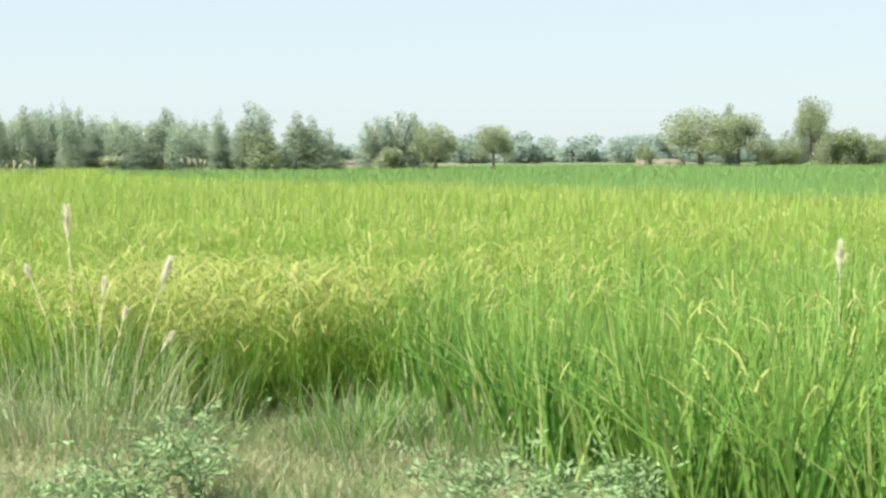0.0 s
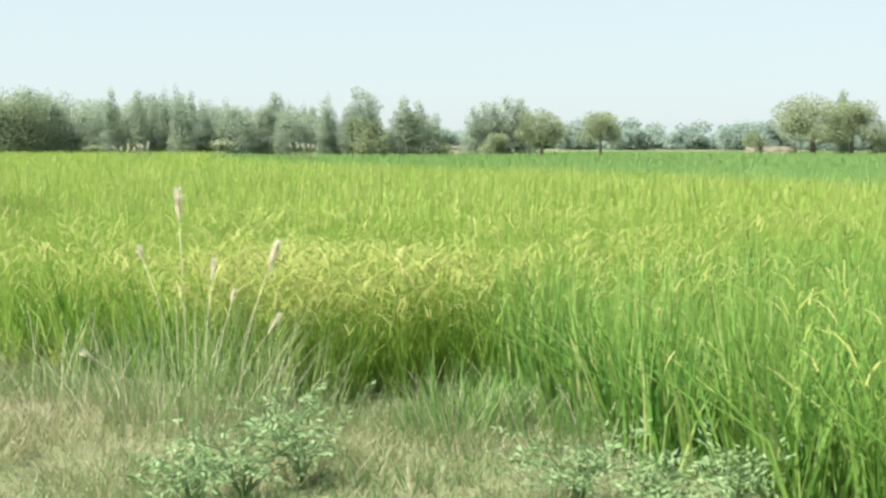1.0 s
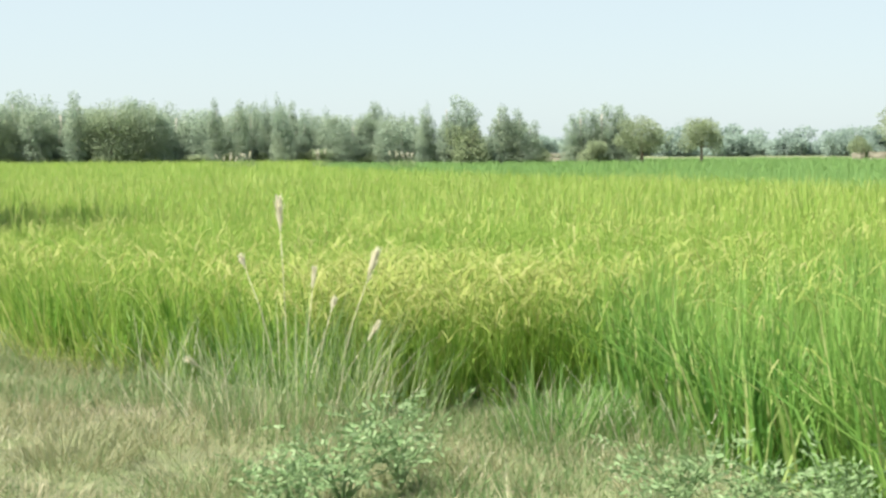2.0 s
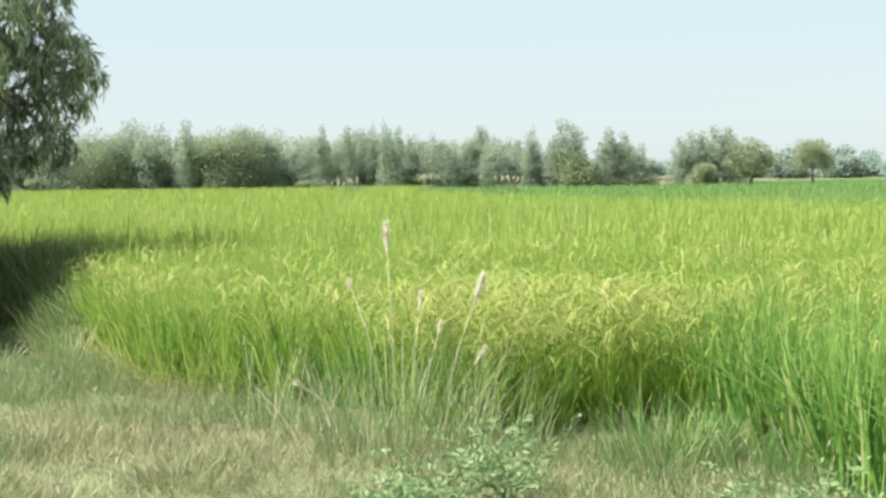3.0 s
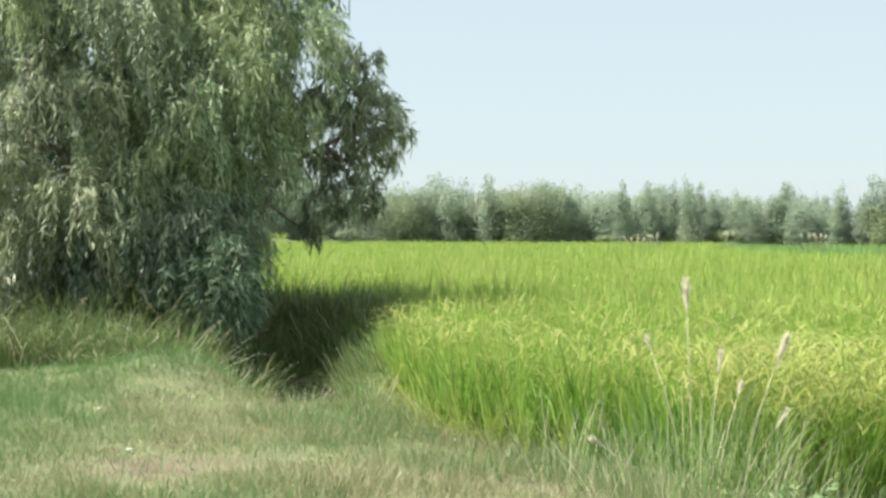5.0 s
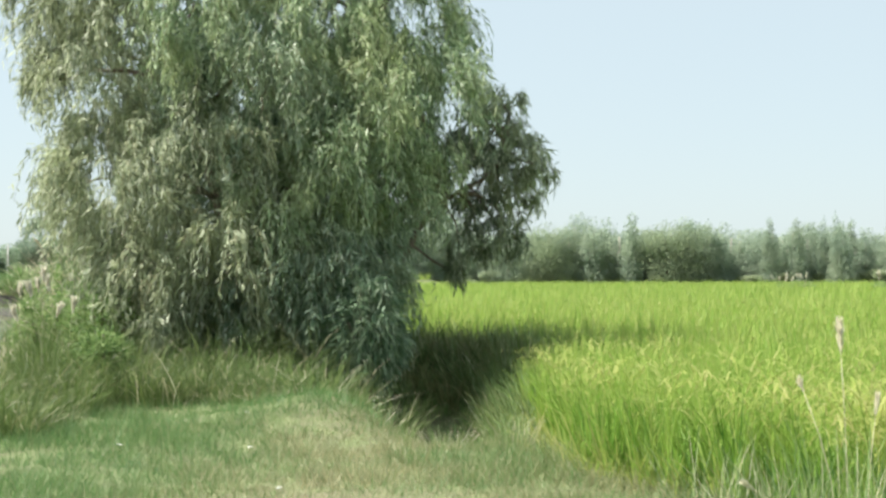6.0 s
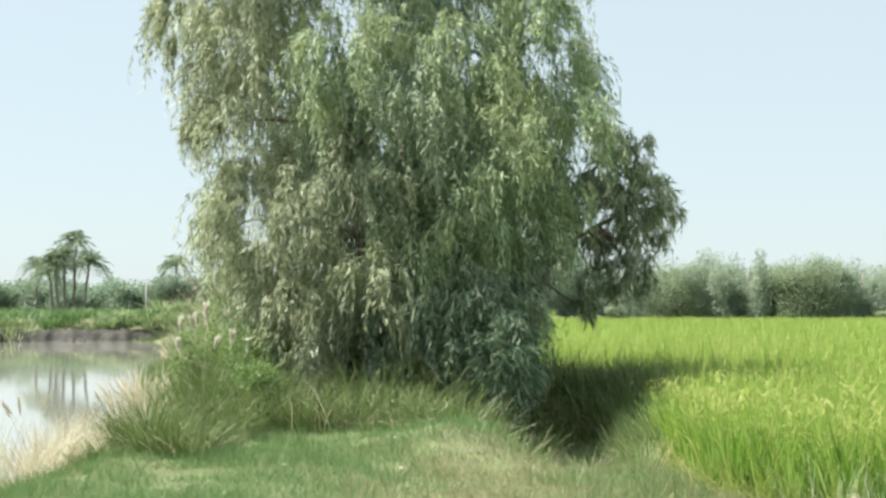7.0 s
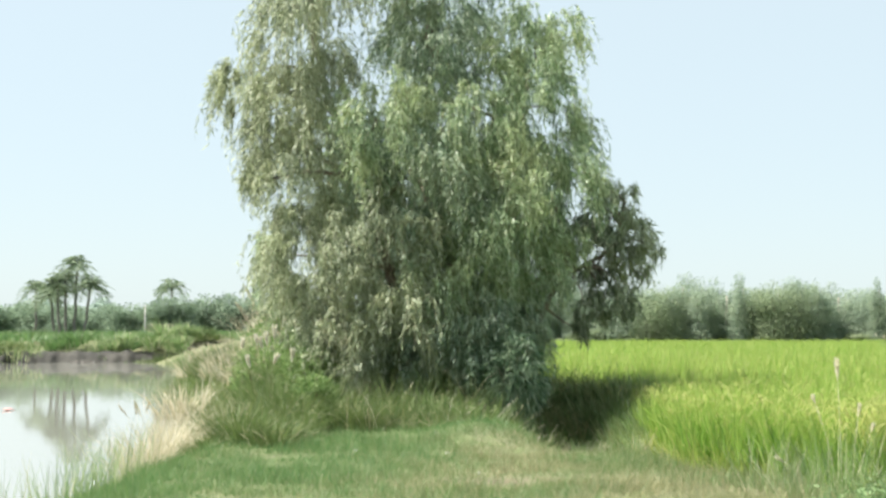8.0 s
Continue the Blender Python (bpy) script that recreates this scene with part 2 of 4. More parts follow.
def strips(base, az, height, width, lean, droop, levels=(0, 0.55, 1.0), twist=None):
    """Grass blades: base (n,3), turned to az, leaning out by lean and bending over by droop, in fractions of height."""
    n, k = len(base), len(levels)
    ux, uy = np.cos(az), np.sin(az)
    tw = az + np.pi / 2 if twist is None else twist
    wx, wy = np.cos(tw), np.sin(tw)
    vs, al = [], []
    for j, s in enumerate(levels):
        out = height * (lean * s + droop * s * s)
        up = height * (s - 0.55 * droop * s ** 3 - 0.15 * lean * s)
        c = np.stack([base[:, 0] + ux * out, base[:, 1] + uy * out, base[:, 2] + up], 1)
        if j == k - 1:
            vs.append(c[:, None])
            al.append(np.full((n, 1), s))
        else:
            w = (width * (1 - 0.45 * s) * 0.5)
            d = np.stack([wx * w, wy * w, 0 * w], 1)
            vs.append(np.stack([c - d, c + d], 1))
            al.append(np.full((n, 2), s))
    v = np.concatenate(vs, 1)
    m = v.shape[1]
    t = []
    for j in range(k - 2):
        a = 2 * j
        t += [(a, a + 1, a + 3), (a, a + 3, a + 2)]
    a = 2 * (k - 2)
    t.append((a, a + 1, a + 2))
    t = np.array(t)
    tris = (np.arange(n)[:, None, None] * m + t[None]).reshape(-1, 3)
    return v.reshape(-1, 3), tris, np.concatenate(al, 1).ravel()


def gather(groups):
    vs, ts, als, o = [], [], [], 0
    for v, t, a in groups:
        vs.append(v), ts.append(t + o), als.append(a)
        o += len(v)
    return np.concatenate(vs), np.concatenate(ts), np.concatenate(als)


def leaves(pos, direction, length, width):
    """Slender pointed leaves hanging from pos along direction."""
    n = len(pos)
    d = direction / np.linalg.norm(direction, axis=1, keepdims=True)
    side = np.cross(d, rng.normal(size=(n, 3)))
    side /= np.linalg.norm(side, axis=1, keepdims=True)
    mid = pos + d * (length * 0.42)[:, None]
    w = side * (width * 0.5)[:, None]
    v = np.stack([pos, mid - w, mid + w, pos + d * length[:, None]], 1).reshape(-1, 3)
    t = np.array([(0, 1, 2), (1, 3, 2)])
    return v, (np.arange(n)[:, None, None] * 4 + t[None]).reshape(-1, 3), np.tile([0, 0.4, 0.4, 1.0], n)


def tube(path, radii, sides=8):
    path = [Vector(p) for p in path]
    vs, ts = [], []
    for i, p in enumerate(path):
        d = (path[min(i + 1, len(path) - 1)] - path[max(i - 1, 0)]).normalized()
        a = d.cross(Vector((0.31, 0.95, 0.07))).normalized()
        b = d.cross(a)
        for k in range(sides):
            q = 2 * math.pi * k / sides
            vs.append(p + (a * math.cos(q) + b * math.sin(q)) * radii[i])
    for i in range(len(path) - 1):
        for k in range(sides):
            a, b = i * sides + k, i * sides + (k + 1) % sides
            ts += [(a, b, b + sides), (a, b + sides, a + sides)]
    vs.append(path[-1])
    for k in range(sides):
        ts.append(((len(path) - 1) * sides + k, (len(path) - 1) * sides + (k + 1) % sides, len(vs) - 1))
    return np.array([tuple(v) for v in vs]), np.array(ts), np.zeros(len(vs))


def bend(a, b, sag=0.0, n=6, wob=0.05):
    a, b = Vector(a), Vector(b)
    pts = []
    for i in range(n + 1):
        s = i / n
        p = a.lerp(b, s)
        p.z += sag * math.sin(math.pi * s)
        if 0 < i < n:
            p += Vector(rng.normal(size=3)) * wob
        pts.append(p)
    return pts


def taper(n, r0, r1):
    return [r0 + (r1 - r0) * i / n for i in range(n + 1)]


def inside(px, py, poly):
    ins = np.zeros(px.shape, bool)
    n = len(poly)
    for i in range(n):
        (x0, y0), (x1, y1) = poly[i], poly[(i + 1) % n]
        c = (y0 > py) != (y1 > py)
        with np.errstate(divide="ignore", invalid="ignore"):
            ins ^= c & (px < (x1 - x0) * (py - y0) / (y1 - y0 + 1e-12) + x0)
    return ins


def edge_distance(px, py, poly, closed=True):
    best = np.full(px.shape, 1e9)
    n = len(poly)
    for i in range(n if closed else n - 1):
        (x0, y0), (x1, y1) = poly[i], poly[(i + 1) % n]
        dx, dy = x1 - x0, y1 - y0
        s = np.clip(((px - x0) * dx + (py - y0) * dy) / (dx * dx + dy * dy), 0, 1)
        best = np.minimum(best, np.hypot(px - x0 - s * dx, py - y0 - s * dy))
    return best


def wave(x, y, f, seed=0.0):
    """Cheap smooth noise in about -1..1."""
    return (np.sin(x * f + 1.7 * np.sin(y * f * 0.73 + seed) + seed) + np.sin(y * f * 1.13 + 1.3 * np.sin(x * f * 0.61 + 2 * seed) + 3 * seed)) * 0.5


# ---------------------------------------------------------------- plan
RICE = [(30, 2.5), (14, 3), (6, 3.6), (3, 4.4), (2.35, 5.3), (2.0, 6.5), (2.05, 7.6), (1.6, 8.3), (0.2, 8.5), (-0.8, 9.3), (-1.7, 10.0),
        (-2.5, 11.0), (-3.4, 13.4), (-4.5, 16.9), (-5.2, 20), (-6.6, 23.2), (-11, 29), (-22, 45), (-44, 90), (-62, 138), (-1.5, 146),
        (-1, 97), (11.5, 48.6), (17.4, 30.3), (24, 14)]
YOUNG = [(-1.5, 146), (-1, 97), (11.5, 48.6), (17.4, 30.3), (24, 14), (30, 2.5), (150, 60), (140, 200), (60, 205), (20, 175)]
POND = [(-8.3, 2), (-9.2, 5.5), (-10.4, 8.6), (-12.0, 12.4), (-14.4, 17.7), (-19.6, 26), (-33, 46), (-48, 72), (-59, 84), (-78, 80), (-100, 66), (-150, 40),
        (-150, -60), (-30, -20), (-12, -8)]
FAR_BANK = [(-48, 72), (-59, 84), (-78, 80), (-100, 66), (-150, 40)]
DITCH = [(-4.1, 12.2), (-4.85, 14.2), (-5.6, 16.3), (-6.5, 19.6), (-8.9, 25)]
WATER_Z = -0.7


def ground_z(x, y):
    x, y = np.asarray(x, float), np.asarray(y, float)
    z = 0.03 * wave(x, y, 0.9, 1) + 0.015 * wave(x, y, 3.1, 2)
    z = z + 0.40 * np.exp(-((x + 10.2) ** 2 + (y - 20.5) ** 2) / 14)
    z = z + 0.30 * np.exp(-((x + 6.0) ** 2 / 1.8 + (y - 14.3) ** 2 / 2.0))
    z = z + 0.12 * np.exp(-((x + 2.2) ** 2 / 1.6 + (y - 8.0) ** 2 / 1.0))
    dd = edge_distance(x, y, DITCH, False)
    z = z - 0.9 * np.clip((y - 12.1) / 2.8, 0, 1) * np.clip((20.6 - y) / 2.2, 0.1, 1) * np.exp(-(dd / (0.32 + 0.21 * np.clip(y - 12.3, 0, 5.0))) ** 2)
    pin = inside(x, y, POND)
    pd = edge_distance(x, y, POND)
    s = np.where(pin, -pd, pd)
    bank = edge_distance(x, y, FAR_BANK, False)
    far = (x < -48) & (y > 40) & ~pin
    z = np.where(far, z + np.minimum(0.95, 0.5 * bank) * (bank < 400), z)
    slope = np.clip(1 - (s + 0.0) / 2.2, 0, 1.0)
    z = np.where(far, z, z - 0.95 * slope ** 1.3)
    z = np.where(pin, WATER_Z - np.minimum(1.0, 0.4 * pd), z)
    return z


def bare_earth(x, y):
    """How far the soil lies open: trodden spots and the steep side of the gully."""
    x, y = np.asarray(x, float), np.asarray(y, float)
    spots = ((-4.1, 8.9, 0.35, 0.25, 1.0), (-1.3, 6.3, 0.12, 0.12, 0.6), (-1.1, 8.4, 0.5, 0.1, 0.5), (-5.5, 14.7, 0.22, 1.8, 1.0), (-6.6, 17.2, 0.35, 2.0, 1.0))
    b = sum(w * np.exp(-((x - cx) ** 2 / sx + (y - cy) ** 2 / sy)) for cx, cy, sx, sy, w in spots)
    return np.clip(b + 0.25 * b * wave(x, y, 5.0, 2), 0, 1)


def axis(lo, hi, step, grow, end_lo, end_hi):
    c = list(np.arange(lo, hi, step))
    s, p = step, hi
    while p < end_hi:
        c.append(p)
        s *= grow
        p += s
    c.append(end_hi)
    s, p = step, lo
    while p > end_lo:
        s *= grow
        p -= s
        c.insert(0, p)
    return np.array(c)


def build_ground():
    gx, gy = axis(-19, 9, 0.25, 1.1, -2600, 2600), axis(-8, 27, 0.25, 1.1, -2600, 2600)
    X, Y = np.meshgrid(gx, gy)
    Z = ground_z(X, Y)
    v = np.stack([X, Y, Z], -1).reshape(-1, 3)
    ny, nx = X.shape
    i = (np.arange(ny - 1)[:, None] * nx + np.arange(nx - 1)[None]).ravel()
    t = np.concatenate([np.stack([i, i + 1, i + nx + 1], 1), np.stack([i, i + nx + 1, i + nx], 1)])
    tagged(part("ground", mesh_of("ground", v, t, bare_earth(X, Y).ravel(), smooth=True), M_GROUND), "uneven meadow soil with straw and short dry grass", "ground", kind="structure")
    bm = bmesh.new()
    bm.faces.new([bm.verts.new((wx + 0.5 * (wx > -60), wy, WATER_Z)) for wx, wy in POND])
    bmesh.ops.triangulate(bm, faces=bm.faces[:])
    bmesh.ops.recalc_face_normals(bm, faces=bm.faces[:])
    me = bpy.data.meshes.new("water")
    bm.to_mesh(me)
    bm.free()
    tagged(part("water", me, M_WATER), "still grey pond water mirroring sky and palms", "water", kind="structure")


build_ground()


# ---------------------------------------------------------------- rice
def scatter(poly, x0, x1, y0, y1, step, jitter=0.45):
    gx, gy = np.arange(x0, x1, step), np.arange(y0, y1, step)
    X, Y = np.meshgrid(gx, gy)
    X = X + rng.uniform(-jitter, jitter, X.shape) * step
    Y = Y + rng.uniform(-jitter, jitter, Y.shape) * step
    k = inside(X + 0.16 * wave(X, Y, 2.3, 8) + 0.08 * wave(X, Y, 7.1, 9), Y + 0.16 * wave(Y, X, 2.7, 5), poly)
    return X[k], Y[k]


def in_reach(x, y):
    """The stretch of the fields that lies open to the meadow."""
    return (x > -0.56 * y - 2) & (x < 0.72 * y + 1.5)


def rice_blades(x, y, per, h, w, lean, droop, levels):
    n = len(x)
    b = np.repeat(np.stack([x, y, ground_z(x, y) - 0.02], 1), per, 0)
    m = len(b)
    tall = np.repeat(rng.normal(1, 0.13, n) * (1 + 0.07 * wave(x, y, 0.6, 3) + 0.09 * wave(x, y, 2.3, 4)), per)
    b[:, :2] += rng.normal(0, 0.036 + 0.03 * (per < 20), (m, 2))
    hh = h * tall * rng.uniform(0.72, 1.1, m)
    return strips(b, rng.uniform(0, 2 * np.pi, m), hh, w * rng.uniform(0.7, 1.3, m), lean * rng.uniform(0.3, 1.4, m),
                  droop * rng.uniform(0, 1.0, m) ** 2, levels, twist=rng.uniform(0, np.pi, m))


def panicles(x, y, per, h, size, w):
    b = np.repeat(np.stack([x, y, np.zeros(len(x))], 1), per, 0)
    m = len(b)
    b[:, :2] += rng.normal(0, 0.09, (m, 2))
    top = h * rng.uniform(0.72, 1.02, m)
    az = rng.uniform(0, 2 * np.pi, m)
    base = b + np.stack([0 * top, 0 * top, top], 1)
    return strips(base, az, size * rng.uniform(0.7, 1.25, m), w * rng.uniform(0.7, 1.3, m), 0.15 * np.ones(m), rng.uniform(0.1, 1.1, m),
                  (0, 0.6, 1.0), twist=rng.uniform(0, np.pi, m))


def rice_heads(x, y, per, low, high, size):
    """Heavy panicles that arch over and hang."""
    b = np.repeat(np.stack([x, y, ground_z(x, y)], 1), per, 0)
    m = len(b)
    b[:, :2] += rng.normal(0, 0.085, (m, 2))
    b[:, 2] += rng.uniform(low, high, m)
    return strips(b, rng.uniform(0, 2 * np.pi, m), size * rng.uniform(0.7, 1.3, m), rng.uniform(0.006, 0.0125, m), rng.uniform(0.1, 0.6, m),
                  rng.uniform(0.7, 1.9, m), (0, 0.3, 0.55, 0.8, 1.0), twist=rng.uniform(0, np.pi, m))


def build_rice():
    x, y = scatter(RICE, -9, 16, 2, 17, 0.185)
    k = in_reach(x, y)
    x, y = x[k], y[k]
    green = (x > 1.65 + 0.3 * wave(y, x, 1.1)) & (y < 9.3 + 0.2 * x + 0.6 * wave(x, y, 0.9, 5))
    me = mesh_of("rice", *gather([
        rice_blades(x[~green], y[~green], 25, 0.86, 0.0135, 0.20, 0.5, (0, 0.5, 1.0)),
    ]))
    tagged(part("ripening_rice", me, M_RICE), "dense ripening rice plants along the field edge", "rice", kind="stuff")
    me = mesh_of("rice_green", *rice_blades(x[green], y[green], 27, 0.98, 0.0165, 0.18, 0.6, (0, 0.5, 1.0)))
    tagged(part("green_rice", me, M_RICE_GREEN), "tall upright green rice in the field corner", "rice", kind="stuff")
    few = green & (rng.random(len(x)) < 0.7)
    rim = ~green & (edge_distance(x, y, RICE) < 0.45) & (y < 14)
    gold = ~green & (rng.random(len(x)) < np.exp(-((x - 0.9) ** 2 / 2.2 + (y - 9.0) ** 2 / 1.1)))
    rich = ~green & (rng.random(len(x)) < 0.28 + 0.45 * wave(x, y, 1.9, 2) * (1 + wave(x, y, 0.5, 7)) + 0.05 * np.exp(-edge_distance(x, y, RICE) / 1.2) + 0.9 * np.exp(-((x - 1.0) ** 2 / 5 + (y - 9.4) ** 2 / 2.2)))
    me = mesh_of("heads", *gather([rice_heads(x[rich], y[rich], 6, 0.58, 0.84, 0.22), rice_heads(x[few], y[few], 2, 0.55, 0.92, 0.22),
                                   rice_heads(x[rim], y[rim], 7, 0.45, 0.80, 0.22), rice_heads(x[gold], y[gold], 16, 0.45, 0.84, 0.23), rice_heads(x[rim & gold], y[rim & gold] - 0.06, 12, 0.40, 0.74, 0.23)]))
    tagged(part("rice_panicles", me, M_PANICLE), "drooping yellow rice panicles", "rice", kind="stuff")
    x, y = scatter(RICE, -26, 40, 17, 48, 0.30)
    x2, y2 = scatter(RICE, 9, 40, 2, 17, 0.27)
    k2 = x2 >= 16
    x, y = np.concatenate([x, x2[k2]]), np.concatenate([y, y2[k2]])
    k = in_reach(x, y)
    x, y = x[k], y[k]
    me = mesh_of("rice_mid", *rice_blades(x, y, 9, 0.82, 0.027, 0.2, 0.4, (0, 0.6, 1.0)))
    tagged(part("rice_middle", me, M_RICE_FAR), "pale green ripening rice in the open field", "rice", kind="stuff")
    me = mesh_of("heads_mid", *panicles(x, y, 1, 0.77, 0.13, 0.012))
    tagged(part("rice_panicles", me, M_PANICLE), "yellow rice panicles over the open field", "rice", kind="stuff")
    x, y = scatter(RICE, -75, 30, 48, 147, 0.62)
    k = in_reach(x, y)
    x, y = x[k], y[k]
    me = mesh_of("rice_far", *rice_blades(x, y, 9, 0.80, 0.07, 0.25, 0.4, (0, 1.0)))
    tagged(part("rice_far", me, M_RICE_FAR), "yellow-green rice reaching to the tree belt", "rice", kind="stuff")
    x, y = scatter(YOUNG, -2, 150, 2, 206, 0.95)
    k = in_reach(x, y) & (np.hypot(x, y) > 80)
    x2, y2 = scatter(YOUNG, 5, 75, 2, 82, 0.42)
    k2 = in_reach(x2, y2) & (np.hypot(x2, y2) <= 80)
    me = mesh_of("rice_young", *gather([rice_blades(x[k], y[k], 7, 0.62, 0.11, 0.2, 0.3, (0, 1.0)), rice_blades(x2[k2], y2[k2], 8, 0.60, 0.035, 0.2, 0.3, (0, 1.0))]))
    tagged(part("young_rice", me, M_RICE_DARK), "darker emerald young rice in the next field", "rice", kind="stuff")


build_rice()


# ---------------------------------------------------------------- meadow grass
def build_grass():
    def area(n, x0, x1, y0, y1):
        x, y = rng.uniform(x0, x1, n), rng.uniform(y0, y1, n)
        k = ~inside(x, y, RICE) & ~inside(x, y, POND) & (x < 0.45 * y + 1.0)
        return x[k], y[k]
    x, y = area(300000, -13, 3, 4.5, 14)
    x2, y2 = area(130000, -17, -4, 14, 25)
    x, y = np.concatenate([x, x2]), np.concatenate([y, y2])
    k = rng.random(len(x)) > 0.8 * bare_earth(x, y)
    x, y = x[k], y[k]
    dry = 0.38 + 0.3 * wave(x, y, 0.8, 4) + 0.3 * wave(x, y, 2.9, 2) + 0.8 * np.exp(-((x + 4.9) ** 2 / 1.6 + (y - 12.4) ** 2 / 4)) + 0.5 * np.exp(-((x + 1.2) ** 2 / 3 + (y - 7.6) ** 2 / 2)) - 0.55 * np.clip((-4.9 + 0.1 * (y - 12) - x) / 1.2, 0, 1)
    isdry = rng.random(len(x)) < dry
    for name, sel, mat, label in (("meadow_grass", ~isdry, M_GRASS, "short green meadow grass"), ("dry_meadow_grass", isdry, M_GRASS_DRY, "short straw-coloured dry meadow grass")):
        xx, yy = x[sel], y[sel]
        n = len(xx)
        b = np.stack([xx, yy, ground_z(xx, yy) - 0.01], 1)
        h = rng.gamma(4, 0.022, n) * np.clip(1 + 0.5 * wave(xx, yy, 1.7, 6) + 0.5 * wave(xx, yy, 4.9, 3) + 0.35 * wave(xx, yy, 11.0, 1), 0.25, 2.4)
        g = strips(b, rng.uniform(0, 6.28, n), np.clip(h, 0.03, 0.3), rng.uniform(0.005, 0.009, n), rng.uniform(0, 0.8, n), rng.uniform(0, 0.3, n), (0, 1.0), twist=rng.uniform(0, 3.14, n))
        tagged(part(name, mesh_of(name, *g), mat), label, "grass", kind="stuff")


build_grass()


def build_fringe():
    """Bent yellow blades where the rice meets the meadow, and sparse grass on the trodden side."""
    edge = np.array([(-1.2, 9.6), (-1.7, 10.0), (-2.5, 11.0), (-3.4, 13.4), (-4.5, 16.9)])
    n = 320
    k, s = rng.integers(0, len(edge) - 1, n), rng.random(n)
    p = edge[k] * (1 - s)[:, None] + edge[k + 1] * s[:, None] + rng.normal(0, 0.14, (n, 2))
    g = strips(np.stack([p[:, 0], p[:, 1], ground_z(p[:, 0], p[:, 1])], 1), rng.normal(-2.3, 0.7, n), rng.uniform(0.2, 0.6, n), rng.uniform(0.006, 0.011, n), rng.uniform(0.3, 1.1, n), rng.uniform(0.1, 0.7, n), (0, 0.4, 0.75, 1.0))
    tagged(part("bent_rice_straw", mesh_of("bent_rice_straw", *g), M_PANICLE), "bent yellow rice blades along the field edge", "rice", kind="stuff")
    n = 36000
    x, y = rng.uniform(-8, 7, n), rng.uniform(-11, 4.6, n)
    k = ~inside(x, y, POND) & ~inside(x, y, RICE)
    x, y = x[k], y[k]
    n = len(x)
    g = strips(np.stack([x, y, ground_z(x, y) - 0.01], 1), rng.uniform(0, 6.28, n), rng.gamma(4, 0.016, n), rng.uniform(0.008, 0.015, n), rng.uniform(0, 0.8, n), rng.uniform(0, 0.3, n), (0, 1.0))
    tagged(part("trodden_grass", mesh_of("trodden_grass", *g), M_GRASS_DRY), "sparse trodden meadow grass", "grass", kind="stuff")


build_fringe()


# ---------------------------------------------------------------- tussocks, plumes, weeds
def plume_mesh(length, radius, n=110):
    """A feathery seed head along +z, from its foot at the origin."""
    s = rng.random(n) ** 0.8
    az = rng.uniform(0, 6.28, n)
    pos = np.stack([0 * s, 0 * s, s * length], 1)
    out = np.stack([np.cos(az), np.sin(az), rng.uniform(2.0, 4.5, n)], 1)
    ln = radius * (0.5 + 1.4 * np.sin(np.pi * np.clip(s * 0.9 + 0.08, 0, 1))) * rng.uniform(0.8, 1.6, n)
    return mesh_of("plume", *leaves(pos, out, ln * 3.2, ln * 0.42))


def flower_stalk(parent, x, y, z, height, lean_x, lean_y, plume=0.22, rad=0.03, mat=None):
    pts = [Vector((x + lean_x * s * s, y + lean_y * s * s, z + height * s)) for s in (0, 0.25, 0.5, 0.75, 1)]
    st = part("stalk", mesh_of("stalk", *tube(pts, taper(4, 0.004, 0.002), 5)), M_STALK, parent, "thin dry flower stalk")
    if plume:
        d = (pts[-1] - pts[-2]).normalized()
        p = part("plume", plume_mesh(plume, rad), mat or M_PLUME, st, "feathery whitish seed plume")
        p.matrix_basis = Matrix.Translation(pts[-1]) @ d.to_track_quat("Z", "Y").to_matrix().to_4x4()
    return st


def tussock(name, label, x, y, radius, height, n, mat, lean=0.35, droop=0.6, width=0.012, group="", category="grass", levels=(0, 0.35, 0.7, 1.0), dry=0):
    z = float(ground_z(x, y))
    ob = thing(name, label, category, x, y, z, group)
    r, a = radius * np.sqrt(rng.random(n)) * 0.6, rng.uniform(0, 6.28, n)
    bx, by = r * np.cos(a), r * np.sin(a)
    b = np.stack([bx, by, ground_z(x + bx, y + by) - z - 0.02], 1)
    h = height * rng.uniform(0.45, 1.1, n)
    g = strips(b, a + rng.normal(0, 0.6, n), h, width * rng.uniform(0.7, 1.3, n), lean * rng.uniform(0.2, 1.3, n) * (0.4 + r / radius), droop * rng.uniform(0, 1, n), levels, twist=rng.uniform(0, 3.14, n))
    tagged(part("foliage", mesh_of("foliage", *g), mat, ob), kind="stuff")
    if dry:
        r, a = radius * np.sqrt(rng.random(dry)) * 0.6, rng.uniform(0, 6.28, dry)
        b = np.stack([r * np.cos(a), r * np.sin(a), ground_z(x + r * np.cos(a), y + r * np.sin(a)) - z - 0.02], 1)
        g = strips(b, a + rng.normal(0, 0.5, dry), height * rng.uniform(0.7, 1.15, dry), width * rng.uniform(0.6, 1.0, dry), lean * rng.uniform(0.4, 1.5, dry), droop * rng.uniform(0.2, 1.2, dry), (0, 0.35, 0.7, 1.0), twist=rng.uniform(0, 3.14, dry))
        tagged(part("dry_foliage", mesh_of("dry_foliage", *g), M_STRAW, ob, "pale withered grass"), kind="stuff")
    return ob


